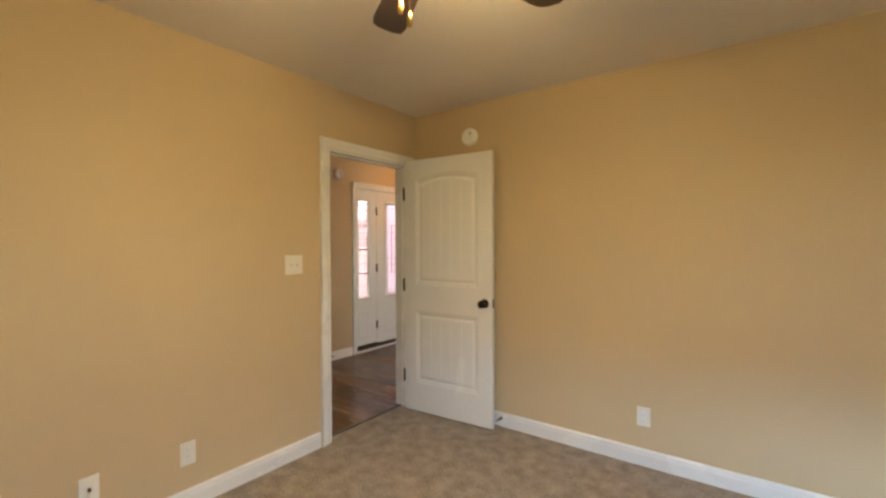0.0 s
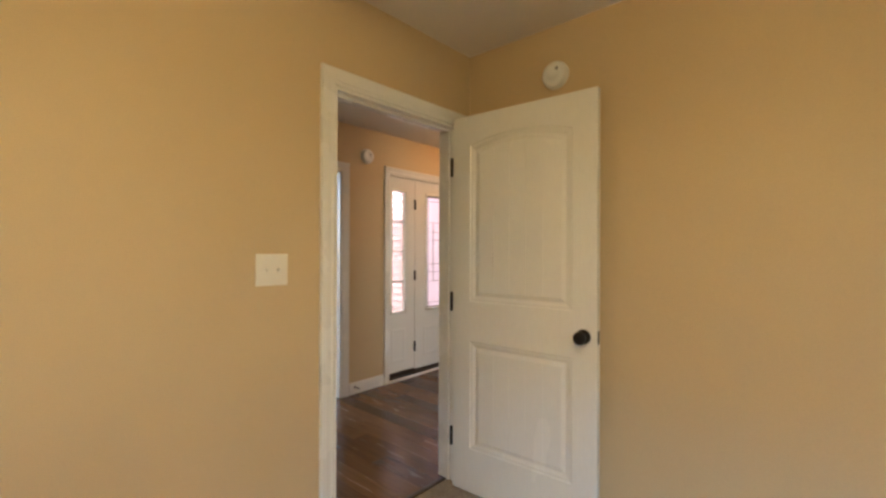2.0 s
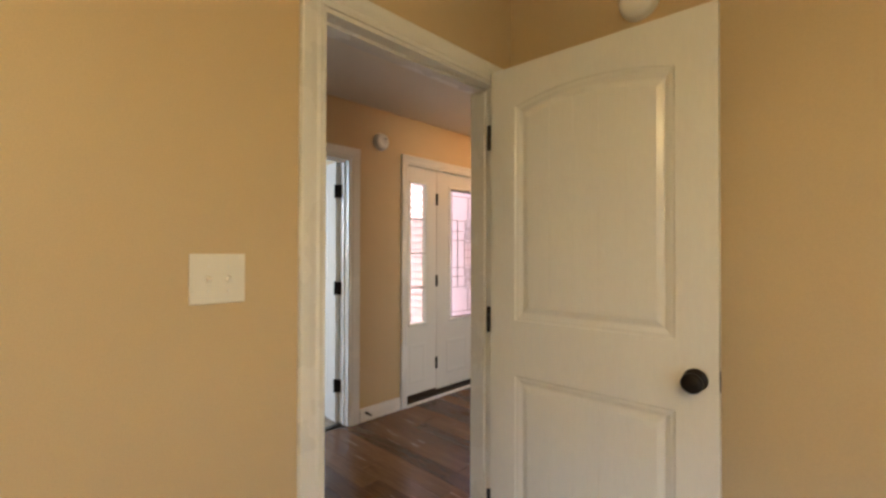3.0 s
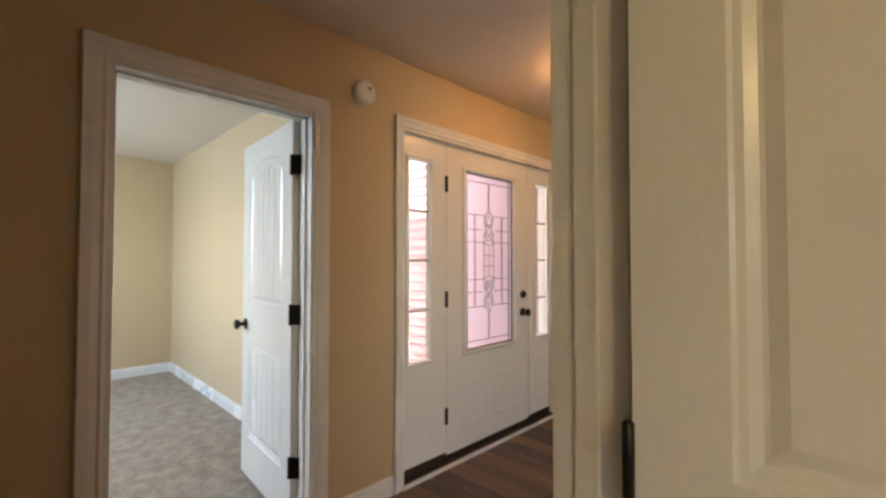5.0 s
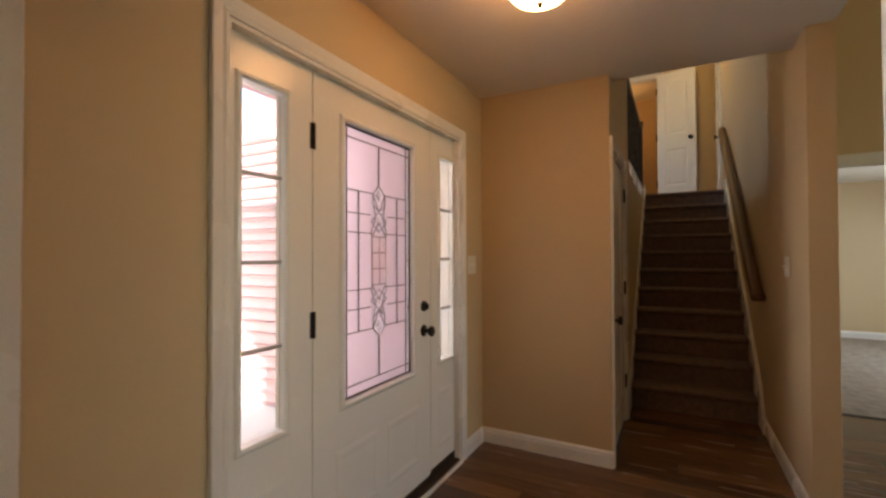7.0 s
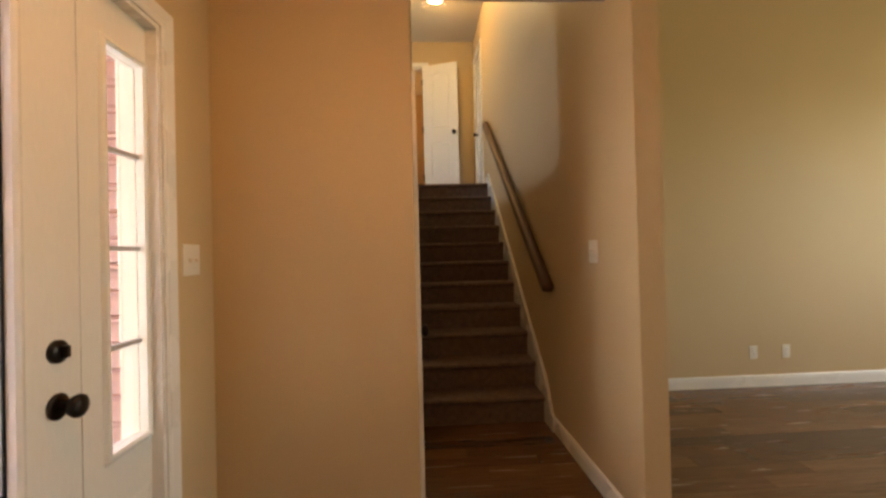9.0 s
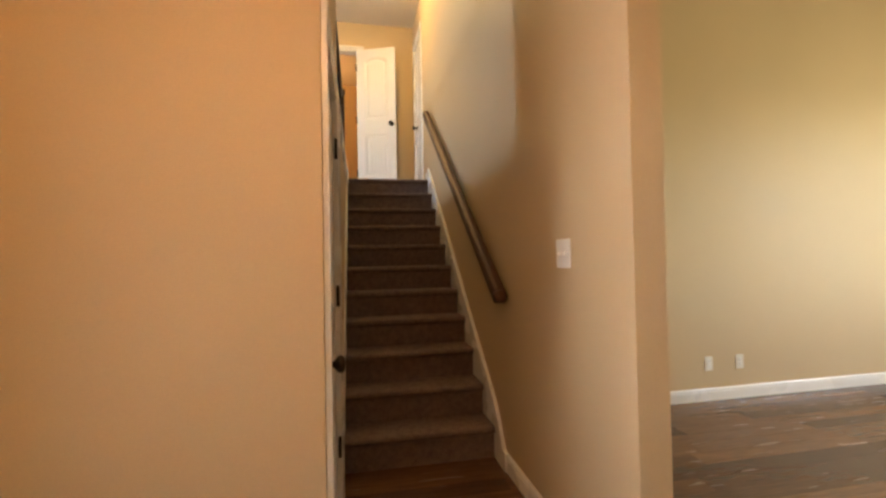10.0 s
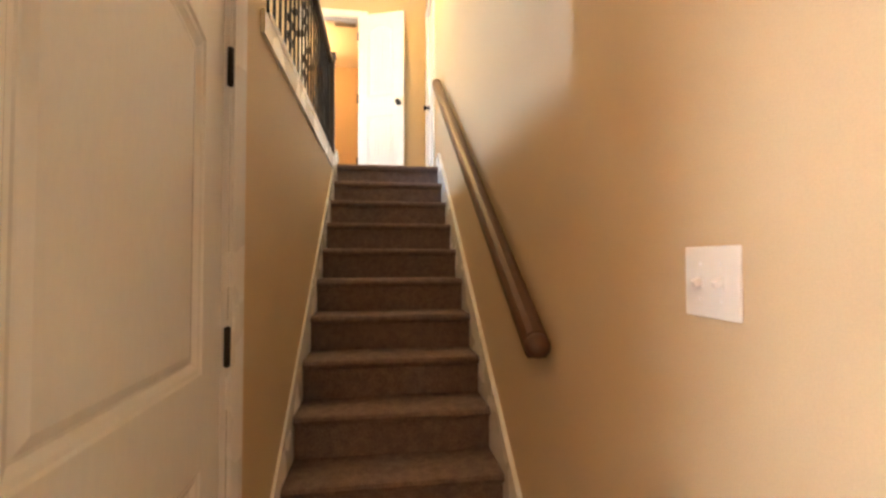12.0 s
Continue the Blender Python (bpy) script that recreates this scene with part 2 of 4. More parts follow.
# ceilings
structure("ceiling_bedroom", [((-1.96, -1.7, CEIL), (2.1, BN + 0.06, CEIL + 0.12))], M_CEIL, "off-white textured bedroom ceiling", "ceiling")
structure("ceiling_hall", [((-3.70, 0.3, CEIL), (-1.96, HN + 0.13, CEIL + 0.12)), ((-1.96, BN + 0.06, CEIL), (LIV_W, HN + 0.13, CEIL + 0.12))], M_CEIL, "off-white low ceiling of the entrance hall", "ceiling")
structure("ceiling_front_bedroom", [((-7.6, 0.5, CEIL), (-3.70, FBN + 0.04, CEIL + 0.12))], M_CEIL, "off-white ceiling of the front bedroom", "ceiling")
structure("ceiling_living", [((LIV_W, BN, UPCEIL), (4.1, LIV_N + 0.1, UPCEIL + 0.12))], M_CEIL, "off-white high living room ceiling", "ceiling")
structure("ceiling_upper", [((-6.6, HN + 0.02, UPCEIL), (LIV_W, 12.9, UPCEIL + 0.12))], M_CEIL, "off-white upper landing ceiling", "ceiling")
structure("ceiling_back_room", [((-1.585, LIV_N + 0.125, CEIL), (1.6, BACK_N + 0.1, CEIL + 0.12))], M_CEIL, "off-white ceiling of the back room", "ceiling")

# bedroom walls
DA0, DA1 = 1.824, 2.668
wall("wall_bedroom_west", "x", HALL_E, WALL_X, 0.3, 2.785, 0, CEIL, [(DA0, DA1, 0, 2.05)], "tan painted wall with the bedroom doorway")
HALL_C = HALL_E
wall("wall_hall_closet_front", "x", HALL_C, WALL_X, 2.785, 3.72, 0, CEIL, [(2.86, 3.60, 0, 2.05)], "tan painted wall with the hall closet door")
wall("wall_bedroom_southwest", "x", HALL_E, WALL_X, -1.7, 0.3, 0, CEIL, [], "tan painted bedroom wall")
wall("wall_bedroom_north", "y", BN, BN + 0.115, WALL_X, 2.1, 0, CEIL, [], "tan painted bedroom wall behind the open door")
wall("wall_bedroom_east", "x", 2.0, 2.12, -1.7, BN, 0, CEIL, [(-0.45, 1.05, 0.9, 2.05)], "tan painted bedroom wall with a window")
wall("wall_bedroom_south", "y", -1.82, -1.7, HALL_E, 2.12, 0, CEIL, [(0.9, 1.92, 0.9, 2.15)], "tan painted bedroom wall")

# hall walls
DB0, DB1 = 2.225, 3.04
FD0, FD1 = 3.592, 5.265
wall("wall_front", "x", FRONT_OUT, FRONT, 0.3, HN, 0, CEIL, [(DB0, DB1, 0, 2.045), (FD0, FD1, 0, 2.10)], "tan painted hall wall with the front door")
wall("wall_hall_south", "y", 0.18, 0.3, FRONT, HALL_E, 0, CEIL, [], "tan painted end wall of the hall")
wall("wall_hall_north", "y", HN, HN + 0.125, FRONT_OUT, ST_L - 0.12, 0, CEIL, [], "tan painted wall beside the front door")
DC0, DC1 = 5.70, 6.525
# wall left of the stairs: full height up to the railing, then a low wall under the upper floor
cell_wall("wall_stairs_west", "x", ST_L - 0.12, ST_L, [HN, HN + 0.125, DC0, DC1, 6.87, ST_Y1 + 0.02], [0, 2.03, UP - 0.02, CEIL, UPCEIL],
          lambda y, z: not (DC0 < y < DC1 and z < 2.03) and not (y > 6.87 and z > UP - 0.02) and not (y < HN + 0.125 and z > CEIL),
          "tan painted wall beside the stairs with the closet door")
cell_wall("wall_stairs_east", "x", ST_R, LIV_W, [5.487, HN + 0.13, 9.72, 10.36, 12.9], [0, CEIL, UP, UP + 2.05, UPCEIL], lambda y, z: not (y < HN + 0.13 and z > CEIL) and not (9.72 < y < 10.36 and UP < z < UP + 2.05), "tan painted wall between stairs and living room")
wall("wall_stair_header", "y", HN + 0.01, HN + 0.13, ST_L, LIV_W, CEIL + 0.12, UPCEIL, [], "tan painted wall above the hall ceiling edge")
wall("wall_closet_back", "x", -3.70, -3.58, HN + 0.125, 7.0, 0, CEIL, [], "plain closet wall")
wall("wall_hall_closet", "x", -1.745, LIV_W, BN + 0.115, 3.72, 0, UPCEIL, [], "tan painted side of the hall closet")
wall("wall_hall_closet_end", "y", 3.60, 3.72, WALL_X, -1.745, 0, CEIL, [], "tan painted end of the hall closet")
wall("wall_back_room_west", "x", LIV_W, LIV_W + 0.05, LIV_N + 0.12, BACK_N, 0, CEIL, [], "pale wall of the back room")
wall("wall_living_over_hall", "x", -1.745, LIV_W, 3.72, HN + 0.01, CEIL + 0.12, UPCEIL, [], "tan painted wall above the hall opening")

# front bedroom walls
wall("wall_front_bedroom_north", "y", FBN, FBN + 0.12, -7.6, FRONT_OUT, 0, CEIL, [], "tan painted front bedroom wall lit by a window")
wall("wall_front_bedroom_west", "x", -7.70, -7.58, 0.5, FBN, 0, CEIL, [], "tan painted far wall of the front bedroom")
wall("wall_front_bedroom_south", "y", 0.4, 0.52, -7.6, FRONT_OUT, 0, CEIL, [(-7.1, -5.5, 0.8, 2.1)], "tan painted front bedroom wall with a window")

# living room walls
DL0, DL1 = -1.46, -0.755
wall("wall_living_north", "y", LIV_N, LIV_N + 0.12, LIV_W, 4.1, 0, UPCEIL, [(DL0, DL1, 0, 2.09)], "tan painted living room wall")
wall("wall_living_east", "x", 4.0, 4.12, BN + 0.115, LIV_N, 0, UPCEIL, [(3.8, 6.2, 0.9, 2.8)], "tan painted living room wall with a window")
wall("wall_living_south", "y", BN, BN + 0.115, 2.1, 4.1, 0, UPCEIL, [], "tan painted living room wall")
wall("wall_living_south_upper", "y", BN, BN + 0.115, LIV_W, 2.1, CEIL + 0.12, UPCEIL, [], "tan painted upper living room wall")
wall("wall_back_room_north", "y", BACK_N, BACK_N + 0.12, LIV_W, 1.6, 0, CEIL, [], "pale wall of the back room")
wall("wall_back_room_east", "x", 1.5, 1.6, LIV_N + 0.12, BACK_N, 0, CEIL, [(9.1, 10.5, 0.9, 2.1)], "pale wall of the back room")

# upper floor walls
DU0, DU1 = -3.20, -2.53
UP_N = 10.50
wall("wall_upper_north", "y", UP_N, UP_N + 0.12, -6.5, ST_R, UP, UPCEIL, [(DU0, DU1, UP, UP + 2.05)], "tan painted end wall of the upper landing")
wall("wall_upper_west", "x", -6.6, -6.48, 6.75, UP_N, UP, UPCEIL, [(7.9, 9.0, 3.0, 4.25)], "tan painted upper landing wall with a window")
wall("wall_upper_south", "y", 6.75, 6.87, -6.5, ST_L - 0.12, UP, UPCEIL, [], "tan painted upper landing wall")
wall("wall_upper_room", "y", 12.8, 12.9, -4.6, ST_R, UP, UPCEIL, [], "tan painted wall of the lamp-lit upper room")
wall("wall_upper_room_west", "x", -4.6, -4.5, UP_N + 0.12, 12.8, UP, UPCEIL, [], "tan painted wall of the lamp-lit upper room")
# unseen; stops sky light leaking through the gaps of the shut side door
wall("light_block_side_door", "x", -1.45, -1.35, 9.5, 10.6, CEIL + 0.13, UPCEIL, [], "unseen tan wall added behind the upper side door against light leaks")

# ---- outdoors ----
structure("ground", [((-400, -400, -0.5), (400, 400, -0.32))], M_GRASS, "lawn around the house", "ground")
structure("porch", [((-7.6, FBN + 0.125, -0.32), (-3.705, HN - 0.035, -0.09))], M_CONCRETE, "pale concrete porch slab", "pavement")
structure("porch_ceiling", [((-5.1, FBN + 0.125, 2.56), (-3.705, HN - 0.035, 2.66))], M_SIDING, "pinkish painted porch soffit", "ceiling")
# unseen slabs, sized to keep direct sun out of the door and windows
structure("sun_block_front_wing", [((-7.9, -1.7, 2.58), (-3.71, 3.70, 3.6))], M_SUN_BLOCK, "unseen dark slab over the front wing, added to block the sun", "roof")
structure("sun_block_bedroom", [((-3.70, -3.8, 2.58), (3.3, 2.69, 2.8))], M_SUN_BLOCK, "unseen dark slab over the bedroom, added to block the sun", "roof")
siding_wall = empty("wall_porch_north", Matrix(), "pink horizontal lap siding on the porch side wall", "wall", kind="structure")
box_part("sheathing", (-9.5, HN - 0.015, -0.32), (-3.705, HN + 0.125, 2.9), M_SIDING, siding_wall)
bm = bmesh.new()
prism(bm, [(5.458, 0.0), (5.424, 0.0), (5.422, 0.012), (5.440, 0.020), (5.428, 0.030), (5.450, 0.120), (5.458, 0.120)], "x", -9.5, -3.705)
lap = finish("siding_board", bm, M_SIDING)
for i in range(26):
    ob = new("siding_board", lap)
    ob.parent = siding_wall
    ob.location = (0, HN - 5.475, -0.30 + i * 0.110)

# ---- trim ----


def casing_profile(w=0.07):
    """Width and depth of a colonial casing, from the opening outward."""
    return [(0.0, 0.0), (0.0, 0.009), (0.012, 0.013), (0.022, 0.010), (0.045, 0.016), (w - 0.004, 0.019), (w, 0.015), (w, 0.0)]


def door_frame(name, axis, face_a, face_b, u0, u1, z0, top, label, w=0.075, sides=(True, True), sill=None):
    """Jambs and casings round an opening. face_a < face_b are the two wall faces on the axis; the clear opening is u0 to u1."""
    root = empty(name, Matrix(), label, "door frame", kind="structure")
    j = 0.02

    def place(bm, pieces):
        for lo, hi in pieces:
            if axis == "x":
                bx(bm, (lo[0], lo[1], lo[2]), (hi[0], hi[1], hi[2]))
            else:
                bx(bm, (lo[1], lo[0], lo[2]), (hi[1], hi[0], hi[2]))
        return bm
    a, b = face_a - 0.002, face_b + 0.002
    mid = (a + b) / 2
    part("jamb", place(bmesh.new(), [((a, u0 - 0.0, z0), (b, u0 + j, top)), ((mid - 0.018, u0 + j, z0), (mid + 0.018, u0 + j + 0.011, top - j))]), M_WHITE, root)
    part("jamb", place(bmesh.new(), [((a, u1 - j, z0), (b, u1, top)), ((mid - 0.018, u1 - j - 0.011, z0), (mid + 0.018, u1 - j, top - j))]), M_WHITE, root)
    part("head_jamb", place(bmesh.new(), [((a, u0 + j, top - j), (b, u1 - j, top)), ((mid - 0.018, u0 + j, top - j - 0.011), (mid + 0.018, u1 - j, top - j))]), M_WHITE, root)
    prof = casing_profile(w)
    for face, sign, on in ((a, -1, sides[0]), (b, 1, sides[1])):
        if not on:
            continue
        e0, e1, et = u0 + 0.006, u1 - 0.006, top - 0.006

        def ring(p, corner):
            """The four mitred stations of the casing at one profile point."""
            o, d = p
            u, z = {0: (e0 - o, z0), 1: (e0 - o, et + o), 2: (e1 + o, et + o), 3: (e1 + o, z0)}[corner]
            q = face + sign * d
            return (q, u, z) if axis == "x" else (u, q, z)
        for k, piece in enumerate(("casing", "head_casing", "casing")):
            bm = bmesh.new()
            r0 = [bm.verts.new(ring(p, k)) for p in prof]
            r1 = [bm.verts.new(ring(p, k + 1)) for p in prof]
            for i in range(len(prof)):
                n = (i + 1) % len(prof)
                bm.faces.new((r0[i], r0[n], r1[n], r1[i]))
            bm.faces.new(r0)
            bm.faces.new(r1)
            part(piece, bm, M_WHITE, root)
    return root


door_frame("door_frame_1", "x", HALL_E, WALL_X, DA0, DA1, 0, 2.05, "white painted bedroom door casing and jamb", w=0.072)
door_frame("door_frame_2", "x", FRONT_OUT, FRONT, DB0, DB1, 0, 2.045, "white painted front bedroom door casing and jamb", w=0.080)
door_frame("door_frame_3", "x", ST_L - 0.12, ST_L, DC0, DC1, 0, 2.03, "white painted closet door casing", w=0.070)
door_frame("door_frame_4", "y", LIV_N, LIV_N + 0.12, DL0, DL1, 0, 2.09, "white painted casing of the doorway off the living room", w=0.075)
door_frame("door_frame_5", "y", UP_N, UP_N + 0.12, DU0, DU1, UP, UP + 2.05, "white painted upper doorway casing", w=0.075)
door_frame("door_frame_6", "x", ST_R, LIV_W, 9.72, 10.36, UP, UP + 2.05, "white painted casing of the upper side door", w=0.06)
door_frame("door_frame_7", "x", HALL_C, WALL_X, 2.86, 3.60, 0, 2.05, "white painted hall closet casing", w=0.07, sides=(True, False))


def baseboard(name, axis, face, sign, u0, u1, z0=0.0, h=0.105, label="white painted baseboard"):
    """A run of moulded baseboard on a wall face; sign is the way it stands proud."""
    pts = [(0, z0), (0.013, z0), (0.014, z0 + h * 0.68), (0.011, z0 + h * 0.78), (0.012, z0 + h * 0.86), (0.005, z0 + h * 0.97), (0, z0 + h)]
    pts = [(face + sign * d, z) for d, z in pts]
    bm = prism(bmesh.new(), pts, "y" if axis == "x" else "x", u0, u1)
    return tagged(part(name, bm, M_WHITE), label, "baseboard", kind="structure")


E_ = 0.078
baseboard("baseboard", "x", WALL_X, 1, -1.7, DA0 - E_)
baseboard("baseboard", "y", BN, -1, WALL_X, 2.0)
baseboard("baseboard", "x", 2.0, -1, -1.7, BN - 0.015)
baseboard("baseboard", "x", FRONT, 1, 0.3, DB0 - 0.086)
baseboard("baseboard", "x", FRONT, 1, DB1 + 0.086, FD0 - 0.064)
baseboard("baseboard", "x", FRONT, 1, FD1 + 0.066, HN - 0.014)
baseboard("baseboard", "y", HN, -1, FRONT, ST_L + 0.013)
baseboard("baseboard", "x", ST_R, -1, 5.487, ST_Y0 - 0.20)
baseboard("baseboard", "y", 5.487, -1, ST_R - 0.013, LIV_W + 0.013)
baseboard("baseboard", "x", LIV_W, 1, 5.487, LIV_N)
baseboard("baseboard", "y", LIV_N, -1, DL1 + 0.078, 4.0)
baseboard("baseboard", "y", FBN, -1, -7.58, FRONT_OUT)
baseboard("baseboard", "x", -7.58, 1, 0.52, FBN - 0.014)
baseboard("baseboard", "y", BACK_N, -1, LIV_W, 1.5)
baseboard("baseboard", "x", HALL_E, -1, 0.3, DA0 - E_)
baseboard("baseboard", "x", HALL_C, -1, 2.785, 2.86 - 0.074)
baseboard("baseboard", "y", UP_N, -1, DU1 + 0.078, ST_R, UP)

# ---- stairs ----
RISE, RUN = UP / 11, (ST_Y1 - ST_Y0) / 10
stairs = empty("staircase", pose(0, ST_Y0, 0), "straight stair flight covered in brown carpet", "stairs", kind="structure")
for i in range(11):
    bm = bmesh.new()
    y, z = i * RUN, i * RISE
    back = y + RUN + 0.03 if i < 10 else y + 0.12
    nose = 0.026
    prof = [(y + 0.004, z - (0.0 if i == 0 else 0.03)), (y + 0.004, z + RISE - 0.05), (y - nose + 0.006, z + RISE - 0.038), (y - nose - 0.002, z + RISE - 0.020), (y - nose + 0.004, z + RISE - 0.005), (y - nose + 0.018, z + RISE), (back, z + RISE), (back, z - (0.0 if i == 0 else 0.03))]
    prism(bm, prof, "x", ST_L + 0.013, ST_R - 0.024)
    part("step", bm, M_STAIRCARPET, stairs)
for x0, x1 in ((ST_L + 0.001, ST_L + 0.012), (ST_R - 0.023, ST_R - 0.001)):
    k = 0.13
    prof = [(-0.20, 0.0), (-0.20, 0.105), (-0.15, 0.112), (-0.02, RISE + k), (10 * RUN, 11 * RISE + k), (10 * RUN + 0.06, UP + k), (10 * RUN + 0.16, UP + 0.10), (10 * RUN + 0.16, UP), (10 * RUN, UP - RISE), (RUN, 0.0)]
    part("skirt_board", prism(bmesh.new(), prof, "x", x0, x1), M_WHITE, stairs, "white painted skirt board")

# ---- doors ----


def panel_outline(x0, x1, z0, z1, rise, inset, n=14):
    """Outline of a door panel whose top is an arch of the given rise."""
    x0, x1, z0 = x0 + inset, x1 - inset, z0 + inset
    pts = [(x0, z0), (x1, z0)]
    z1 -= inset
    for k in range(n + 1):
        t = k / n
        x = x1 + (x0 - x1) * t
        pts.append((x, z1 - rise + rise * (1 - (2 * t - 1) ** 2)))
    return pts


def door_leaf(root, w, h, rise, planked, t=0.035, material=None, groove=0.004):
    """Slab with two moulded panels on both faces: hinge edge at x=0, width along x, thickness centred on y."""
    material = material or M_DOOR
    s, b, m0, m1, top = 0.115, 0.20, 0.80, 1.02, h - 0.12
    if h > 2.0:
        b, m0, m1 = 0.235, 0.82, 1.035
    x0, x1 = s, w - s
    panels = ((b, m0, 0.0), (m1, top, rise))
    bm = bmesh.new()
    for y in (-t / 2, t / 2):
        def face(pts):
            bm.faces.new([bm.verts.new((x, y, z)) for x, z in pts])
        face([(0, 0), (x0, 0), (x0, h), (0, h)])
        face([(x1, 0), (w, 0), (w, h), (x1, h)])
        face([(x0, 0), (x1, 0), (x1, b), (x0, b)])
        face([(x0, m0), (x1, m0), (x1, m1), (x0, m1)])
        arch = panel_outline(x0, x1, m1, top, rise, 0)[2:]
        for p, q in zip(arch, arch[1:]):
            face([p, (p[0], h), (q[0], h), q])
    for pts in (((0, 0), (w, 0)), ((w, 0), (w, h)), ((w, h), (0, h)), ((0, h), (0, 0))):
        (xa, za), (xb, zb) = pts
        bm.faces.new([bm.verts.new(p) for p in ((xa, -t / 2, za), (xb, -t / 2, zb), (xb, t / 2, zb), (xa, t / 2, za))])
    bmesh.ops.remove_doubles(bm, verts=bm.verts, dist=1e-5)
    part("slab", bm, material, root)
    for z0, z1, r in panels:
        bm = bmesh.new()
        for sg in (-1, 1):
            loops = []
            for inset, depth in ((0, 0), (0.006, 0.004), (0.016, 0.005), (0.030, 0.011), (0.036, 0.011), (0.055, 0.005)):
                loops.append([bm.verts.new((x, sg * (t / 2 - depth), z)) for x, z in panel_outline(x0, x1, z0, z1, r, inset)])
            for p, q in zip(loops, loops[1:]):
                for i in range(len(p)):
                    j = (i + 1) % len(p)
                    bm.faces.new((p[i], p[j], q[j], q[i]))
            if planked:
                fx0, fx1 = x0 + 0.055, x1 - 0.055
                n = 5
                g = groove * 0.7
                bm.faces.new([bm.verts.new((v.co.x, sg * (t / 2 - 0.005 - groove), v.co.z)) for v in loops[-1]])
                zt, zb = z1 - 0.055, z0 + 0.055

                def arc(x):
                    u = 2 * (x - fx0) / (fx1 - fx0) - 1
                    return zt - r + r * (1 - u * u)
                for i in range(n):
                    xa = fx0 + (fx1 - fx0) * i / n + (g if i else 0)
                    xb = fx0 + (fx1 - fx0) * (i + 1) / n - (g if i < n - 1 else 0)
                    pts = [(xa, zb), (xb, zb)] + [(xb + (xa - xb) * k / 4, arc(xb + (xa - xb) * k / 4)) for k in range(5)]
                    fr = [bm.verts.new((x, sg * (t / 2 - 0.005), z)) for x, z in pts]
                    bk = [bm.verts.new((x, sg * (t / 2 - 0.005 - groove), z)) for x, z in pts]
                    bm.faces.new(fr)
                    for k in range(len(pts)):
                        j = (k + 1) % len(pts)
                        bm.faces.new((fr[k], fr[j], bk[j], bk[k]))
            else:
                bm.faces.new(loops[-1])
        part("panel", bm, material, root)
    return root


def knob(root, m, r=0.030):
    """A turned door knob with its rosette, standing off the pose's plane along z."""
    prof = [(0.0, 0.010), (0.013, 0.011), (0.0115, 0.030), (0.016, 0.036), (0.026, 0.042), (r, 0.052), (0.029, 0.060), (0.020, 0.067), (0.0, 0.069)]
    ob = part("knob", lathe(bmesh.new(), prof, m, 24), M_BRONZE, root, "dark bronze door knob")
    part("rosette", lathe(bmesh.new(), [(0.0, 0.0), (0.033, 0.0), (0.034, 0.006), (0.028, 0.010), (0.0, 0.011)], m, 24), M_BRONZE, ob)
    return ob


def knobs(root, x, z, t=0.035, faces=(-1, 1)):
    for sg in faces:
        knob(root, pose(x, sg * t / 2, z, 90 if sg < 0 else -90))


def hinge(root, m, leaf=0.032, h=0.10, finish_mat=None, note="dark bronze butt hinge"):
    """Butt hinge: its pin stands at the pose's origin along z, its leaf lies along -x."""
    bm = bx(bmesh.new(), (-leaf, -0.0015, -h / 2), (0, 0.0015, h / 2))
    bm.transform(m)
    ob = part("hinge", bm, finish_mat or M_BRONZE, root, note)
    part("pin", lathe(bmesh.new(), [(0, -h / 2 - 0.004), (0.004, -h / 2 - 0.003), (0.0085, -h / 2), (0.0085, h / 2), (0.004, h / 2 + 0.003), (0, h / 2 + 0.004)], m, 12), M_BRONZE, ob, "dark bronze pin")
    return ob


HZ = (0.28, 1.03, 1.78)

# bedroom door, standing open beside the north wall
door = empty("door_1", pose(-1.874, 2.612, 0.014, 0, 0, 3.3), "white two-panel bedroom door standing open", "door", kind="structure")
door_leaf(door, 0.806, 2.05, 0.04, True, groove=0.0013)
knobs(door, 0.746, 0.925)
box_part("latch_plate", (0.8055, -0.011, 0.895), (0.8075, 0.011, 0.955), M_BRONZE, door)
for z in HZ:
    hinge(door, pose(-0.004, -0.024, z, 0, 0, -90), 0.03, 0.10, M_SATIN, "satin nickel butt hinge")

# front bedroom door, open into the room
door = empty("door_2", pose(-3.69, 2.998, 0.014, 0, 0, 176.5), "white arched two-panel plank door standing open", "door", kind="structure")
door_leaf(door, 0.757, 2.005, 0.06, True)
knobs(door, 0.695, 0.91)
for z in HZ:
    hinge(door, pose(-0.004, 0.024, z, 0, 0, 45), 0.05)

# closet door beside the stairs, shut
door = empty("door_3", pose(ST_L - 0.030, DC1 - 0.022, 0.012, 0, 0, -90), "white arched two-panel closet door, shut", "door", kind="structure")
door_leaf(door, 0.779, 1.99, 0.06, False)
knobs(door, 0.715, 0.89, faces=(1,))
for z in (0.31, 1.06, 1.80):
    hinge(door, pose(-0.004, 0.033, z, 0, 0, 90), 0.004)

# upper door, half open toward the landing
ang = math.degrees(math.atan2(10.20 - 10.40, -2.0 + 2.55))
door = empty("door_4", pose(-2.56, 10.47, UP + 0.012, 0, 0, ang), "white arched plank door half open on the upper landing", "door", kind="structure")
door_leaf(door, 0.56, 2.03, 0.05, True)
knobs(door, 0.50, 0.95)
for z in HZ:
    hinge(door, pose(-0.004, -0.024, z, 0, 0, -90), 0.03, 0.10, M_SATIN, "satin nickel butt hinge")

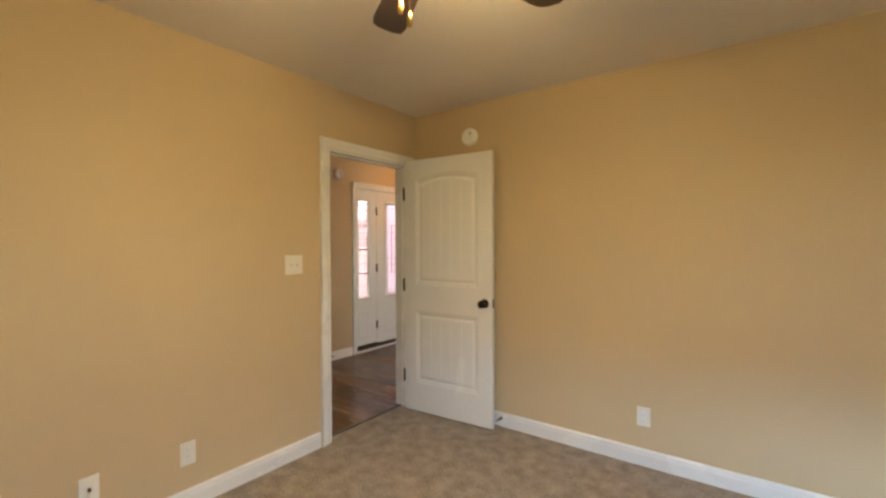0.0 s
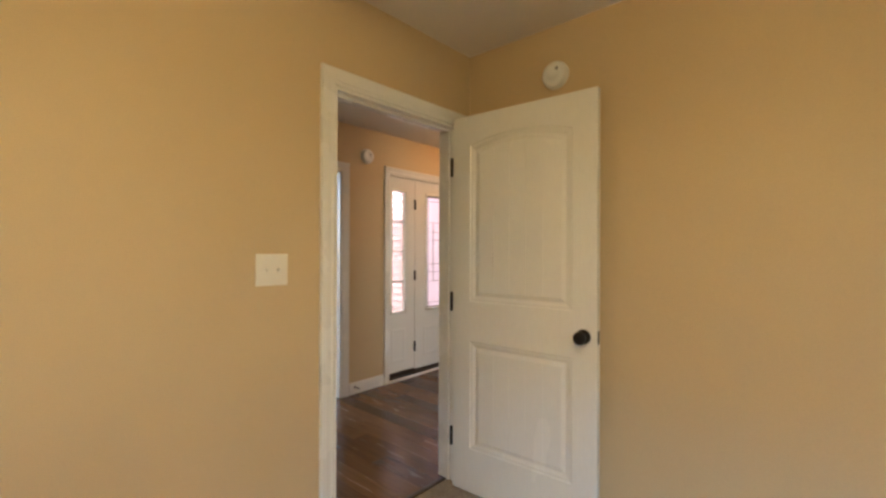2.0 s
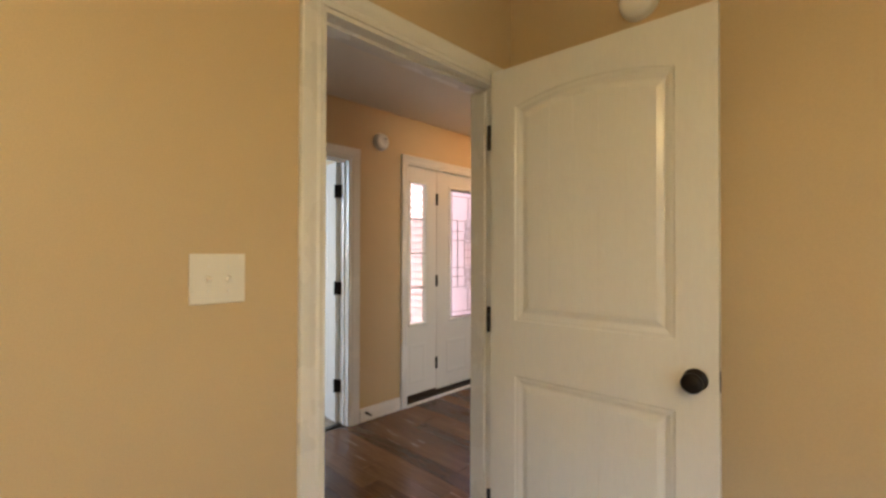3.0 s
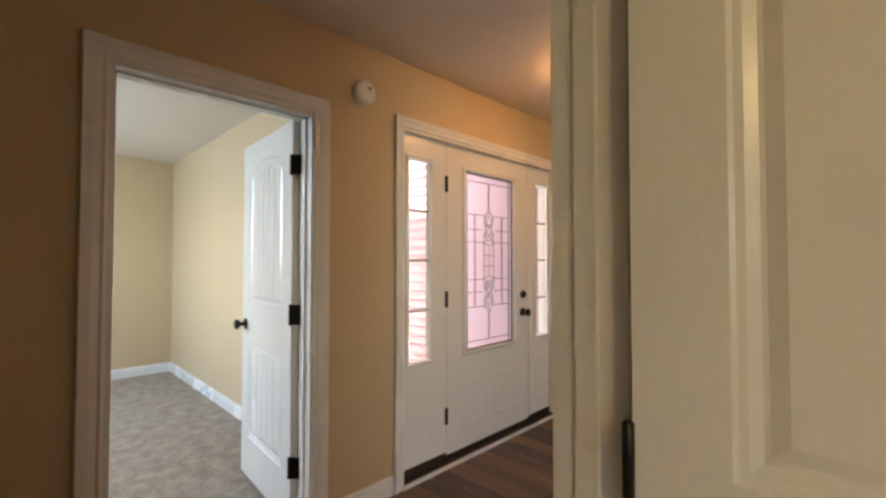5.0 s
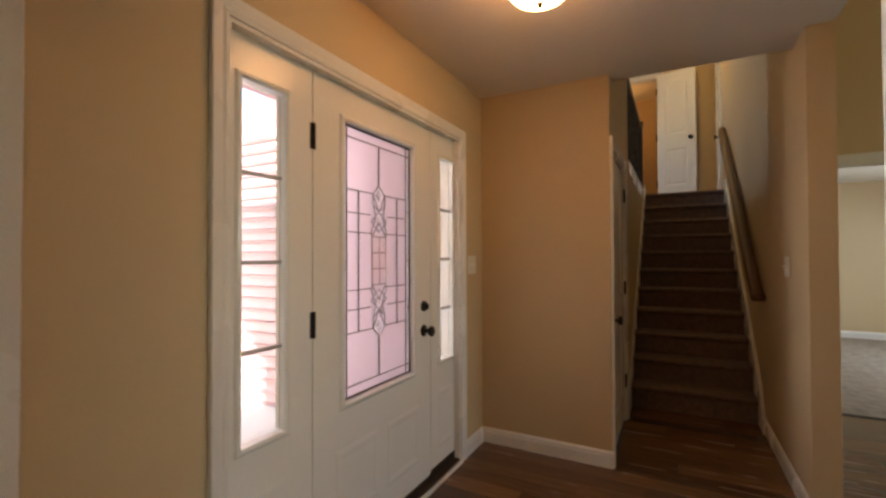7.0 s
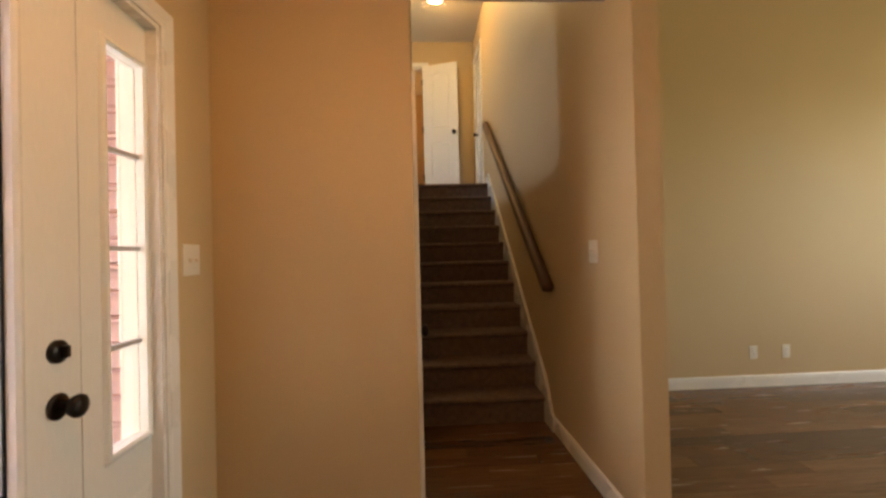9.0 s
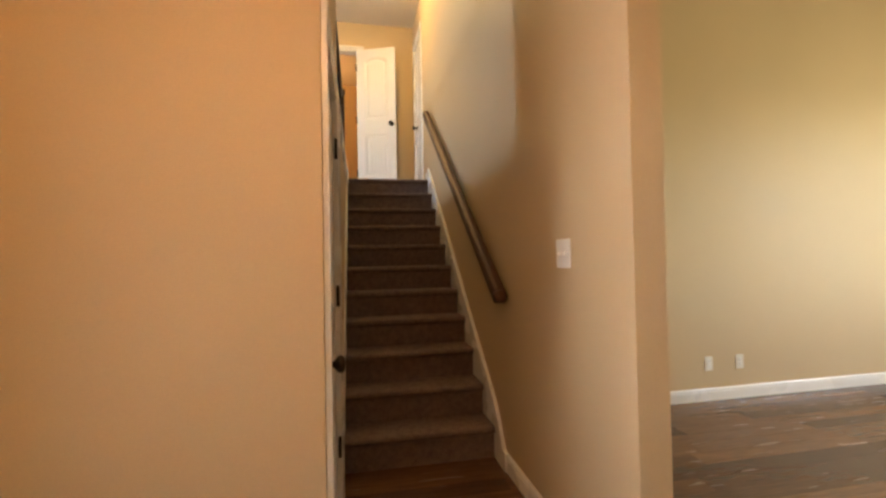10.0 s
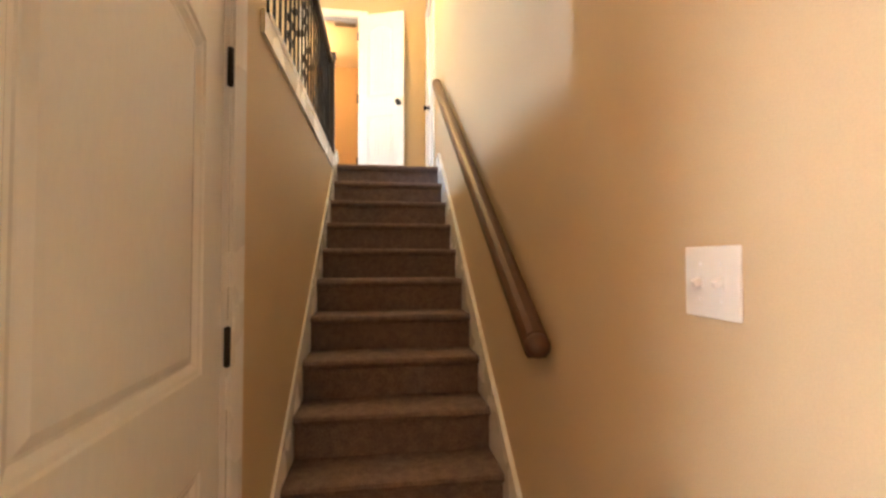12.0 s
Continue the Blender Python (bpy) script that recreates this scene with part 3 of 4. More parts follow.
# side door upstairs, shut
door = empty("door_5", pose(ST_R + 0.030, 9.744, UP + 0.012, 0, 0, 90), "white side door on the upper landing, shut", "door", kind="structure")
door_leaf(door, 0.592, 2.01, 0.05, False)
knobs(door, 0.53, 0.90, faces=(1,))
for z in HZ:
    hinge(door, pose(-0.004, 0.033, z, 0, 0, 90), 0.004)

# hall closet door, shut
door = empty("door_6", pose(HALL_C + 0.022, 3.578, 0.012, 0, 0, -90), "white two-panel hall closet door, shut", "door", kind="structure")
door_leaf(door, 0.696, 2.01, 0.05, False)
knob(door, pose(0.50, -0.0175, 1.555, 90), 0.032)
for z in (0.30, 1.215, 1.84):
    box_part("hinge", (-0.012, -0.024, z - 0.05), (0.018, -0.0165, z + 0.05), M_BRONZE, door)


# ---- front door unit ----
door_frame("door_frame_8", "x", FRONT_OUT, FRONT, FD0, FD1, 0, 2.10, "white painted front door casing and frame", w=0.062, sides=(False, True))
FX = -3.612           # indoor face of the front door and its sidelights
FT = 0.045
GZ0, GZ1 = 0.695, 1.926


def lite_moulding(parent, y0, y1, z0, z1, x, w=0.028, d=0.014):
    """Raised frame round a pane on the indoor face."""
    prof = [(0.0, 0.0), (0.0, 0.006), (0.008, d), (0.018, d - 0.003), (w, 0.003), (w, 0.0)]
    for k in range(4):
        bm = bmesh.new()

        def at(p, corner):
            o, dd = p
            y, z = ((y0 - o, z0 - o), (y0 - o, z1 + o), (y1 + o, z1 + o), (y1 + o, z0 - o))[corner % 4]
            return (x + dd, y, z)
        r0 = [bm.verts.new(at(p, k)) for p in prof]
        r1 = [bm.verts.new(at(p, k + 1)) for p in prof]
        for i in range(len(prof) - 1):
            bm.faces.new((r0[i], r0[i + 1], r1[i + 1], r1[i]))
        part("lite_moulding", bm, M_DOOR, parent)


def slab_with_lite(parent, y0, y1, z0, z1, gy0, gy1, gz0, gz1, name="slab"):
    bm = bmesh.new()
    for lo, hi in (((y0, z0), (y1, gz0)), ((y0, gz1), (y1, z1)), ((y0, gz0), (gy0, gz1)), ((gy1, gz0), (y1, gz1))):
        bx(bm, (FX - FT, lo[0], lo[1]), (FX, hi[0], hi[1]))
    bmesh.ops.remove_doubles(bm, verts=bm.verts, dist=1e-5)
    return part(name, bm, M_DOOR, parent)


def embossed(parent, y0, y1, z0, z1):
    """Shallow stamped panel on the lower part of a steel door."""
    bm = bmesh.new()
    loops = []
    for o, d in ((0, 0.0005), (0.012, 0.003), (0.026, 0.003), (0.042, 0.0008)):
        loops.append([bm.verts.new((FX + d, y, z)) for y, z in ((y0 + o, z0 + o), (y1 - o, z0 + o), (y1 - o, z1 - o), (y0 + o, z1 - o))])
    for p, q in zip(loops, loops[1:]):
        for i in range(4):
            j = (i + 1) % 4
            bm.faces.new((p[i], p[j], q[j], q[i]))
    bm.faces.new(loops[-1])
    part("panel", bm, M_DOOR, parent)


def pane(name, parent, lo, hi, material):
    ob = box_part(name, lo, hi, material, parent)
    ob.visible_shadow = False
    return ob


def sidelight(name, y0, y1, gy0, gy1):
    root = empty(name, Matrix(), "white front door sidelight with four small panes", "window", "front door sidelights", "structure")
    slab_with_lite(root, y0, y1, 0.075, 2.08, gy0, gy1, GZ0, GZ1 + 0.005)
    lite_moulding(root, gy0, gy1, GZ0, GZ1 + 0.005, FX, 0.024)
    hgt = GZ1 + 0.005 - GZ0
    for i in range(4):
        z = GZ0 + hgt * i / 4
        pane("pane", root, (FX - 0.026, gy0, z + (0.004 if i else 0)), (FX - 0.021, gy1, z + hgt / 4 - 0.004), M_GLASS)
        if i:
            box_part("muntin", (FX - 0.034, gy0, z - 0.007), (FX - 0.010, gy1, z + 0.007), M_MUNTIN, root, 0.002)
    embossed(root, gy0 - 0.01, gy1 + 0.01, 0.17, 0.52)
    box_part("sill_block", (FX - 0.02, y0, 0.030), (FX + 0.004, y1, 0.073), M_SILL, root, 0.002, "dark brown sill block")
    return root


M_MUNTIN = mat("grey_muntin", (0.42, 0.40, 0.40), 0.4, 0.05, 5, 60, 0.02)
sidelight("sidelight_1", 3.612, 3.998, 3.677, 3.858)
sidelight("sidelight_2", 4.946, 5.245, 5.047, 5.222)

front_door = empty("door_7", Matrix(), "white front door with leaded decorative glass, shut", "door", kind="structure")
DY0, DY1 = 4.003, 4.941
gy0, gy1 = 4.186, 4.744
slab_with_lite(front_door, DY0, DY1, 0.055, 2.078, gy0, gy1, GZ0, GZ1)
lite_moulding(front_door, gy0, gy1, GZ0, GZ1, FX)
embossed(front_door, DY0 + 0.13, 4.435, 0.18, 0.50)
embossed(front_door, 4.505, DY1 - 0.13, 0.18, 0.50)
box_part("door_sweep", (FX - 0.03, DY0, 0.032), (FX - 0.004, DY1, 0.054), M_SILL, front_door, 0, "dark door sweep")
GX = FX - 0.020
gh, gw = GZ1 - GZ0, gy1 - gy0
gc = (gy0 + gy1) / 2


def gp(u, v):
    """Point of the leaded glass: u across from -1 to 1, v down from 0 to 1."""
    return gc + u * gw / 2, GZ1 - v * gh


(cy0, cz1), (cy1, cz0) = gp(-0.20, 0.405), gp(0.20, 0.595)
pane("glass", front_door, (GX - 0.004, gy0, GZ0), (GX, cy0, GZ1), M_TEXGLASS)
pane("glass", front_door, (GX - 0.004, cy1, GZ0), (GX, gy1, GZ1), M_TEXGLASS)
pane("glass", front_door, (GX - 0.004, cy0, cz1), (GX, cy1, GZ1), M_TEXGLASS)
pane("glass", front_door, (GX - 0.004, cy0, GZ0), (GX, cy1, cz0), M_TEXGLASS)
for i in range(3):
    for j in range(2):
        ya = cy0 + (cy1 - cy0) * j / 2
        za = cz0 + (cz1 - cz0) * i / 3
        pane("bevelled_glass", front_door, (GX - 0.006, ya + 0.003, za + 0.003), (GX + 0.002, ya + (cy1 - cy0) / 2 - 0.003, za + (cz1 - cz0) / 3 - 0.003), M_BEVEL)


def came(bm, a, b, w=0.0036):
    (ya, za), (yb, zb) = gp(*a), gp(*b)
    d = Vector((0, yb - ya, zb - za))
    n = Vector((0, -d.z, d.y)).normalized() * w / 2
    v = []
    for x in (GX - 0.006, GX + 0.0035):
        for p in (Vector((x, ya, za)), Vector((x, yb, zb))):
            v += [bm.verts.new(p + n), bm.verts.new(p - n)]
    for q in ((0, 1, 3, 2), (4, 6, 7, 5), (0, 2, 6, 4), (1, 5, 7, 3), (0, 4, 5, 1), (2, 3, 7, 6)):
        bm.faces.new([v[i] for i in q])


def mirrored(segs):
    out = []
    for (u0, v0), (u1, v1) in segs:
        for su in (-1, 1):
            for flip in (0, 1):
                out.append(((su * u0, 1 - v0 if flip else v0), (su * u1, 1 - v1 if flip else v1)))
    return out


E7, I7 = 0.985, 0.86
lines = mirrored([((E7, 0.004), (0, 0.004)), ((E7, 0.004), (E7, 0.5)), ((I7, 0.0), (I7, 0.5)), ((E7, 0.042), (0, 0.042))])
lines += mirrored([((I7, 0.235), (0.18, 0.235)), ((I7, 0.320), (0.24, 0.320)), ((I7, 0.392), (0.2, 0.392))])
lines += mirrored([((0.56, 0.235), (0.56, 0.5)), ((E7, 0.29), (I7, 0.29)), ((E7, 0.5), (I7, 0.5))])
lines += mirrored([((0, 0.042), (0, 0.20))])
part("came", (lambda bm: ([came(bm, a, b) for a, b in lines], bm)[1])(bmesh.new()), M_LEAD, front_door, "dark lead came")
orn = mirrored([((0, 0.20), (0.17, 0.235)), ((0.17, 0.235), (0.17, 0.275)), ((0.17, 0.275), (0, 0.305)), ((0.17, 0.235), (0, 0.305)),
                ((0, 0.305), (0.22, 0.345)), ((0.22, 0.345), (0, 0.385)), ((0.17, 0.275), (0.09, 0.325)), ((0.09, 0.325), (0.22, 0.385)), ((0.22, 0.385), (0.20, 0.405)),
                ((0, 0.345), (0.20, 0.405)), ((0, 0.405), (0.20, 0.405)), ((0.20, 0.405), (0.20, 0.5)), ((0, 0.405), (0, 0.5)), ((0, 0.468), (0.20, 0.468))])
part("ornament_came", (lambda bm: ([came(bm, a, b, 0.005) for a, b in orn], bm)[1])(bmesh.new()), M_ZINC, front_door, "pale zinc came of the centre ornament")
# black edge strips round the glass; their dark stands for the frame's shadow
for a, b in (((-1, 0.004), (1, 0.004)), ((-1, 0.996), (1, 0.996)), ((-0.99, 0), (-0.99, 1)), ((0.99, 0), (0.99, 1))):
    part("glass_edge_shade", (lambda bm: (came(bm, a, b, 0.007), bm)[1])(bmesh.new()), M_IRON, front_door, "black edge strip round the glass, dark for the frame's shadow")
# bevelled jewels in the ornament
for v0, v1, u in ((0.212, 0.265, 0.11), (0.322, 0.368, 0.15)):
    for flip in (0, 1):
        bm = bmesh.new()
        vv = [(1 - v if flip else v) for v in (v0, v1)]
        vm = sum(vv) / 2
        pts = [gp(0, vv[0]), gp(u, vm), gp(0, vv[1]), gp(-u, vm)]
        cen = gp(0, vm)
        tip = bm.verts.new((GX + 0.010, *cen))
        base = [bm.verts.new((GX + 0.001, *p)) for p in pts]
        for i in range(4):
            bm.faces.new((base[i], base[(i + 1) % 4], tip))
        bm.faces.new(base)
        ob = part("jewel", bm, M_GLASS, front_door, "clear bevelled glass jewel")
        ob.visible_shadow = False
# hardware
knob(front_door, pose(FX, 4.862, 0.905, 0, 90, 0))
deadbolt = part("deadbolt", lathe(bmesh.new(), [(0, 0), (0.030, 0), (0.030, 0.010), (0.024, 0.016), (0, 0.017)], pose(FX, 4.862, 1.045, 0, 90, 0)), M_BRONZE, front_door, "dark bronze deadbolt")
box_part("thumb_turn", (FX + 0.016, 4.856, 1.030), (FX + 0.034, 4.868, 1.060), M_BRONZE, deadbolt, 0.002)
for z in (0.305, 1.06, 1.815):
    bm = bx(bmesh.new(), (FX - 0.002, DY0 - 0.016, z - 0.052), (FX + 0.004, DY0 + 0.012, z + 0.052), 0.001)
    lathe(bm, [(0, -0.054), (0.0065, -0.052), (0.0065, 0.052), (0, 0.054)], pose(FX + 0.006, DY0 - 0.002, z), 12)
    part("hinge", bm, M_BRONZE, front_door, "dark bronze hinge")
threshold = tagged(box_part("threshold", (FX - 0.06, 3.612, -0.005), (FRONT + 0.004, 5.245, 0.030), M_SILL, None, 0.004), "dark bronze threshold under the front door", "threshold", kind="structure")
shoe = tagged(box_part("trim_threshold", (FRONT + 0.005, 3.594, -0.001), (FRONT + 0.022, 5.263, 0.022), M_WHITE, None, 0.005), "white shoe strip along the front door threshold", "trim", kind="structure")

# exterior trim round the door unit
for ya_, yb_ in ((3.53, 3.611), (5.246, 5.34)):
    tagged(box_part("trim_exterior", (-3.716, ya_, -0.06), (FRONT_OUT - 0.003, yb_, 2.12), M_WHITE, None, 0.004), "white exterior trim beside the front door", "trim", kind="structure")

# ---- handrail on the wall ----
hr = empty("handrail", Matrix(), "round-topped brown wooden handrail on wall brackets", "handrail")
ya, za, yb, zb = 6.625, 1.030, 9.09, 2.875
hx = ST_R - 0.056
bm = bmesh.new()
prof = [(-0.026, -0.036), (0.026, -0.036), (0.036, -0.022), (0.035, 0.010), (0.027, 0.030), (0.010, 0.039), (-0.010, 0.039), (-0.027, 0.030), (-0.035, 0.010), (-0.036, -0.022)]
r0 = [bm.verts.new((hx + u * 1.15, ya, za + v * 1.15)) for u, v in prof]
r1 = [bm.verts.new((hx + u * 1.15, yb, zb + v * 1.15)) for u, v in prof]
for i in range(len(prof)):
    j = (i + 1) % len(prof)
    f = bm.faces.new((r0[i], r0[j], r1[j], r1[i]))
bm.faces.new(r0)
bm.faces.new(r1)
rail = part("rail", bm, M_RAILWOOD, hr)
part("end_cap", lathe(bmesh.new(), [(0, -0.030), (0.024, -0.027), (0.040, -0.012), (0.043, 0.006), (0.036, 0.022), (0.02, 0.030), (0, 0.032)], pose(hx, ya - 0.002, za - 0.002, 90 - 37, 0, 0), 20), M_RAILWOOD, hr)
for f in (0.03, 0.5, 0.96):
    y = ya + (yb - ya) * f
    z = za + (zb - za) * f
    bm = bmesh.new()
    lathe(bm, [(0, 0), (0.028, 0), (0.026, 0.005), (0.010, 0.008), (0.0, 0.009)], pose(ST_R, y, z - 0.070, 0, -90, 0), 16)
    lathe(bm, [(0, 0), (0.006, 0), (0.006, 0.062), (0, 0.062)], pose(ST_R, y, z - 0.070, 0, -90, 0), 10)
    lathe(bm, [(0, 0), (0.006, 0), (0.006, 0.058), (0, 0.058)], pose(hx, y, z - 0.090), 10)
    part("bracket", bm, M_BRONZE, hr, "dark metal wall bracket")

# ---- upper railing ----
LX = ST_L - 0.06
trim_ledge = structure("trim_ledge", [((ST_L - 0.135, 6.872, UP - 0.02), (ST_L + 0.016, ST_Y1 + 0.02, UP + 0.004)), ((ST_L + 0.001, 6.80, UP - 0.105), (ST_L + 0.013, ST_Y1 + 0.02, UP - 0.021))], M_WHITE, "white painted ledge trim under the railing", "trim")
rl = empty("railing", Matrix(), "black iron baluster railing with dark wooden rails", "railing")
Y0R, Y1R = 6.875, 9.24
RZ = UP + 0.004
box_part("bottom_rail", (LX - 0.035, Y0R - 0.03, RZ), (LX + 0.04, Y1R, RZ + 0.035), M_DARKWOOD, rl, 0.006)
box_part("top_rail", (LX - 0.032, Y0R - 0.03, RZ + 0.90), (LX + 0.032, Y1R + 0.03, RZ + 0.955), M_DARKWOOD, rl, 0.012)
box_part("newel_post", (LX - 0.045, Y1R - 0.005, RZ - 0.003), (LX + 0.045, Y1R + 0.085, RZ + 0.97), M_DARKWOOD, rl, 0.006)
box_part("newel_cap", (LX - 0.055, Y1R - 0.015, RZ + 0.97), (LX + 0.055, Y1R + 0.095, RZ + 1.00), M_DARKWOOD, rl, 0.008)
s = 0.0065
bar = finish("baluster", bx(bmesh.new(), (-s, -s, RZ + 0.035), (s, s, RZ + 0.90)), M_IRON)
collar = finish("collar", bx(bmesh.new(), (-0.012, -0.012, -0.014), (0.012, 0.012, 0.014), 0.003), M_IRON)


def scroll_mesh():
    """A C-scroll pair round a small ring, in the railing's plane."""
    bm = bmesh.new()
    def sweep(pts, r=0.0045, steps=6):
        rings = []
        for i, p in enumerate(pts):
            a, b = Vector(pts[max(0, i - 1)]), Vector(pts[min(len(pts) - 1, i + 1)])
            t = (b - a).normalized()
            n = Vector((1, 0, 0))
            o = t.cross(n)
            rings.append([bm.verts.new(Vector(p) + r * (math.cos(2 * math.pi * k / steps) * n + math.sin(2 * math.pi * k / steps) * o)) for k in range(steps)])
        for a, b in zip(rings, rings[1:]):
            for k in range(steps):
                bm.faces.new((a[k], b[k], b[(k + 1) % steps], a[(k + 1) % steps]))
    for sy in (-1, 1):
        for sz in (-1, 1):
            pts = []
            for k in range(22):
                th = k / 21 * 2.6 * math.pi
                r = 0.030 * (1 - 0.75 * k / 21)
                pts.append((0, sy * (0.036 - r * math.cos(th) * 1.0), sz * (0.042 + r * math.sin(th))))
            sweep([(0, sy * 0.006, 0)] + pts)
    ring = [(0, 0.018 * math.cos(2 * math.pi * k / 16), 0.018 * math.sin(2 * math.pi * k / 16)) for k in range(17)]
    sweep(ring)
    return finish("scroll", bm, M_IRON)


scroll = scroll_mesh()
nb = 22
for i in range(nb):
    y = Y0R + 0.03 + (Y1R - Y0R - 0.06) * i / (nb - 1)
    b = new("baluster", bar)
    b.parent = rl
    b.location = (LX, y, 0)
    if i % 4 == 2:
        for z in (0.30, 0.62):
            o = new("scroll", scroll)
            o.parent = b
            o.location = (0, 0, RZ + z)
    else:
        o = new("collar", collar)
        o.parent = b
        o.location = (0, 0, RZ + (0.46 if i % 2 else 0.40))

# ---- fixtures ----


def wall_plate(name, m, w, h, label, category, switches=0, outlet=False, group=""):
    """A cover plate in the local xz plane, facing -y."""
    root = empty(name, m, label, category, group)
    box_part("plate", (-w / 2, -0.006, -h / 2), (w / 2, 0, h / 2), M_PLATE, root, 0.0035)
    for i in range(switches):
        x = (i - (switches - 1) / 2) * 0.046
        box_part("toggle_slot", (x - 0.006, -0.0072, -0.013), (x + 0.006, -0.0055, 0.013), M_PLATE, root, 0.0005)
        bm = bx(bmesh.new(), (-0.0045, -0.016, -0.006), (0.0045, 0, 0.006), 0.0015)
        part("toggle", bm, M_PLATE, root, m=pose(x, -0.006, 0.002, 25, 0, 0))
        for z in (-0.03, 0.03):
            part("screw", lathe(bmesh.new(), [(0, 0), (0.0032, 0), (0.002, 0.0012), (0, 0.0014)], pose(x, -0.006, z, 90), 10), M_PLASTIC, root)
    if outlet:
        for z in (-0.019, 0.019):
            bm = lathe(bmesh.new(), [(0.0165, -0.001), (0.0165, 0.0025), (0.015, 0.0035), (0, 0.0035)], pose(0, -0.005, z, 90), 20)
            part("socket", bm, M_PLASTIC, root)
            for x in (-0.006, 0.006):
                box_part("slot", (x - 0.001, -0.0092, z - 0.001), (x + 0.001, -0.0084, z + 0.008), M_DARK, root)
        part("screw", lathe(bmesh.new(), [(0, 0), (0.003, 0), (0.002, 0.0012), (0, 0.0014)], pose(0, -0.006, 0, 90), 10), M_PLASTIC, root)
    return root


# +90 turns the plate's face towards +x, -90 towards -x
wall_plate("light_switch", pose(WALL_X, 1.549, 1.252, 0, 0, 90), 0.128, 0.122, "ivory double light switch on the bedroom wall", "light switch", 2)
wall_plate("outlet", pose(WALL_X, 0.904, 0.292, 0, 0, 90), 0.076, 0.120, "ivory wall outlet above the baseboard", "outlet", outlet=True, group="wall outlets")
jack = wall_plate("cable_jack", pose(WALL_X, 0.490, 0.292, 0, 0, 90), 0.076, 0.120, "ivory wall plate with a cable socket", "outlet")
part("socket", lathe(bmesh.new(), [(0, 0), (0.006, 0), (0.006, 0.008), (0.003, 0.009), (0, 0.006)], pose(0, -0.006, 0, 90), 12), M_BRONZE, jack)
wall_plate("outlet", pose(-0.068, BN, 0.305, 0, 0, 0), 0.076, 0.118, "ivory wall outlet above the baseboard", "outlet", outlet=True, group="wall outlets")
wall_plate("outlet", pose(0.312, LIV_N, 0.31, 0, 0, 0), 0.076, 0.118, "ivory wall outlet in the living room", "outlet", outlet=True, group="wall outlets")
wall_plate("outlet", pose(0.622, LIV_N, 0.31, 0, 0, 0), 0.076, 0.118, "ivory wall outlet in the living room", "outlet", outlet=True, group="wall outlets")
wall_plate("outlet", pose(-7.58, 2.66, 0.32, 0, 0, 90), 0.076, 0.118, "ivory wall outlet in the front bedroom", "outlet", outlet=True, group="wall outlets")
wall_plate("light_switch", pose(FRONT, 5.445, 1.27, 0, 0, 90), 0.122, 0.122, "ivory double light switch beside the front door", "light switch", 2)
wall_plate("light_switch", pose(ST_R, 5.952, 1.262, 0, 0, -90), 0.120, 0.120, "ivory double light switch at the foot of the stairs", "light switch", 2)


def smoke_detector(m, label):
    root = empty("smoke_detector", m, label, "smoke detector", "smoke detectors")
    part("base", lathe(bmesh.new(), [(0, 0), (0.069, 0), (0.069, 0.010), (0.060, 0.012), (0, 0.012)], Matrix(), 36), M_PLASTIC, root)
    cover = part("cover", lathe(bmesh.new(), [(0.066, 0.010), (0.066, 0.026), (0.060, 0.036), (0.050, 0.040), (0.030, 0.042), (0.028, 0.040), (0, 0.041)], Matrix(), 36), M_PLASTIC, root)
    part("test_button", lathe(bmesh.new(), [(0, 0.040), (0.009, 0.040), (0.008, 0.0435), (0, 0.044)], Matrix.Translation((0.022, 0.022, 0)), 14), M_VENT, cover, "grey test button")
    return root


M_VENT = mat("grey_plastic", (0.30, 0.29, 0.28), 0.5, 0.05, 9, 60, 0)
smoke_detector(pose(-1.337, BN, 2.222, 90, 0, 0), "round white smoke detector above the bedroom door")
smoke_detector(pose(FRONT, 3.316, 2.216, 90, 0, 90), "round white smoke detector on the hall wall")


def door_stop(m):
    root = empty("door_stop", m, "dark spring door stop on the baseboard", "door stop", "door stops")
    bm = lathe(bmesh.new(), [(0, 0), (0.011, 0), (0.010, 0.004), (0.006, 0.006)] + [(0.0055 + 0.0012 * (k % 2), 0.008 + 0.003 * k) for k in range(16)] + [(0.005, 0.058), (0, 0.058)], Matrix(), 12)
    part("spring", bm, M_BRONZE, root)
    part("tip", lathe(bmesh.new(), [(0, 0.057), (0.008, 0.057), (0.008, 0.068), (0.005, 0.071), (0, 0.071)], Matrix(), 12), M_VENT, root)


door_stop(pose(FRONT + 0.013, 3.18, 0.065, 0, 90, 0))
door_stop(pose(-1.06, BN - 0.014, 0.065, 90, 0, 0))

# flush ceiling lights of hall and upper landing


def ceiling_light(m, glow, label):
    root = empty("ceiling_light", m, label, "ceiling light", "flush ceiling lights")
    part("canopy", lathe(bmesh.new(), [(0, 0), (0.165, 0), (0.168, -0.012), (0.160, -0.030), (0.150, -0.046), (0.143, -0.050), (0.140, -0.044), (0, -0.040)], Matrix(), 40), M_BRONZE, root, "dark bronze ring")
    bowl = part("bowl", lathe(bmesh.new(), [(0.141, -0.044), (0.140, -0.058), (0.130, -0.090), (0.105, -0.118), (0.070, -0.136), (0.030, -0.145), (0, -0.147)], Matrix(), 32), glow, root, "glowing alabaster glass bowl")
    part("finial", lathe(bmesh.new(), [(0, -0.144), (0.014, -0.145), (0.013, -0.150), (0.007, -0.156), (0.009, -0.162), (0, -0.166)], Matrix(), 14), M_BRONZE, bowl)


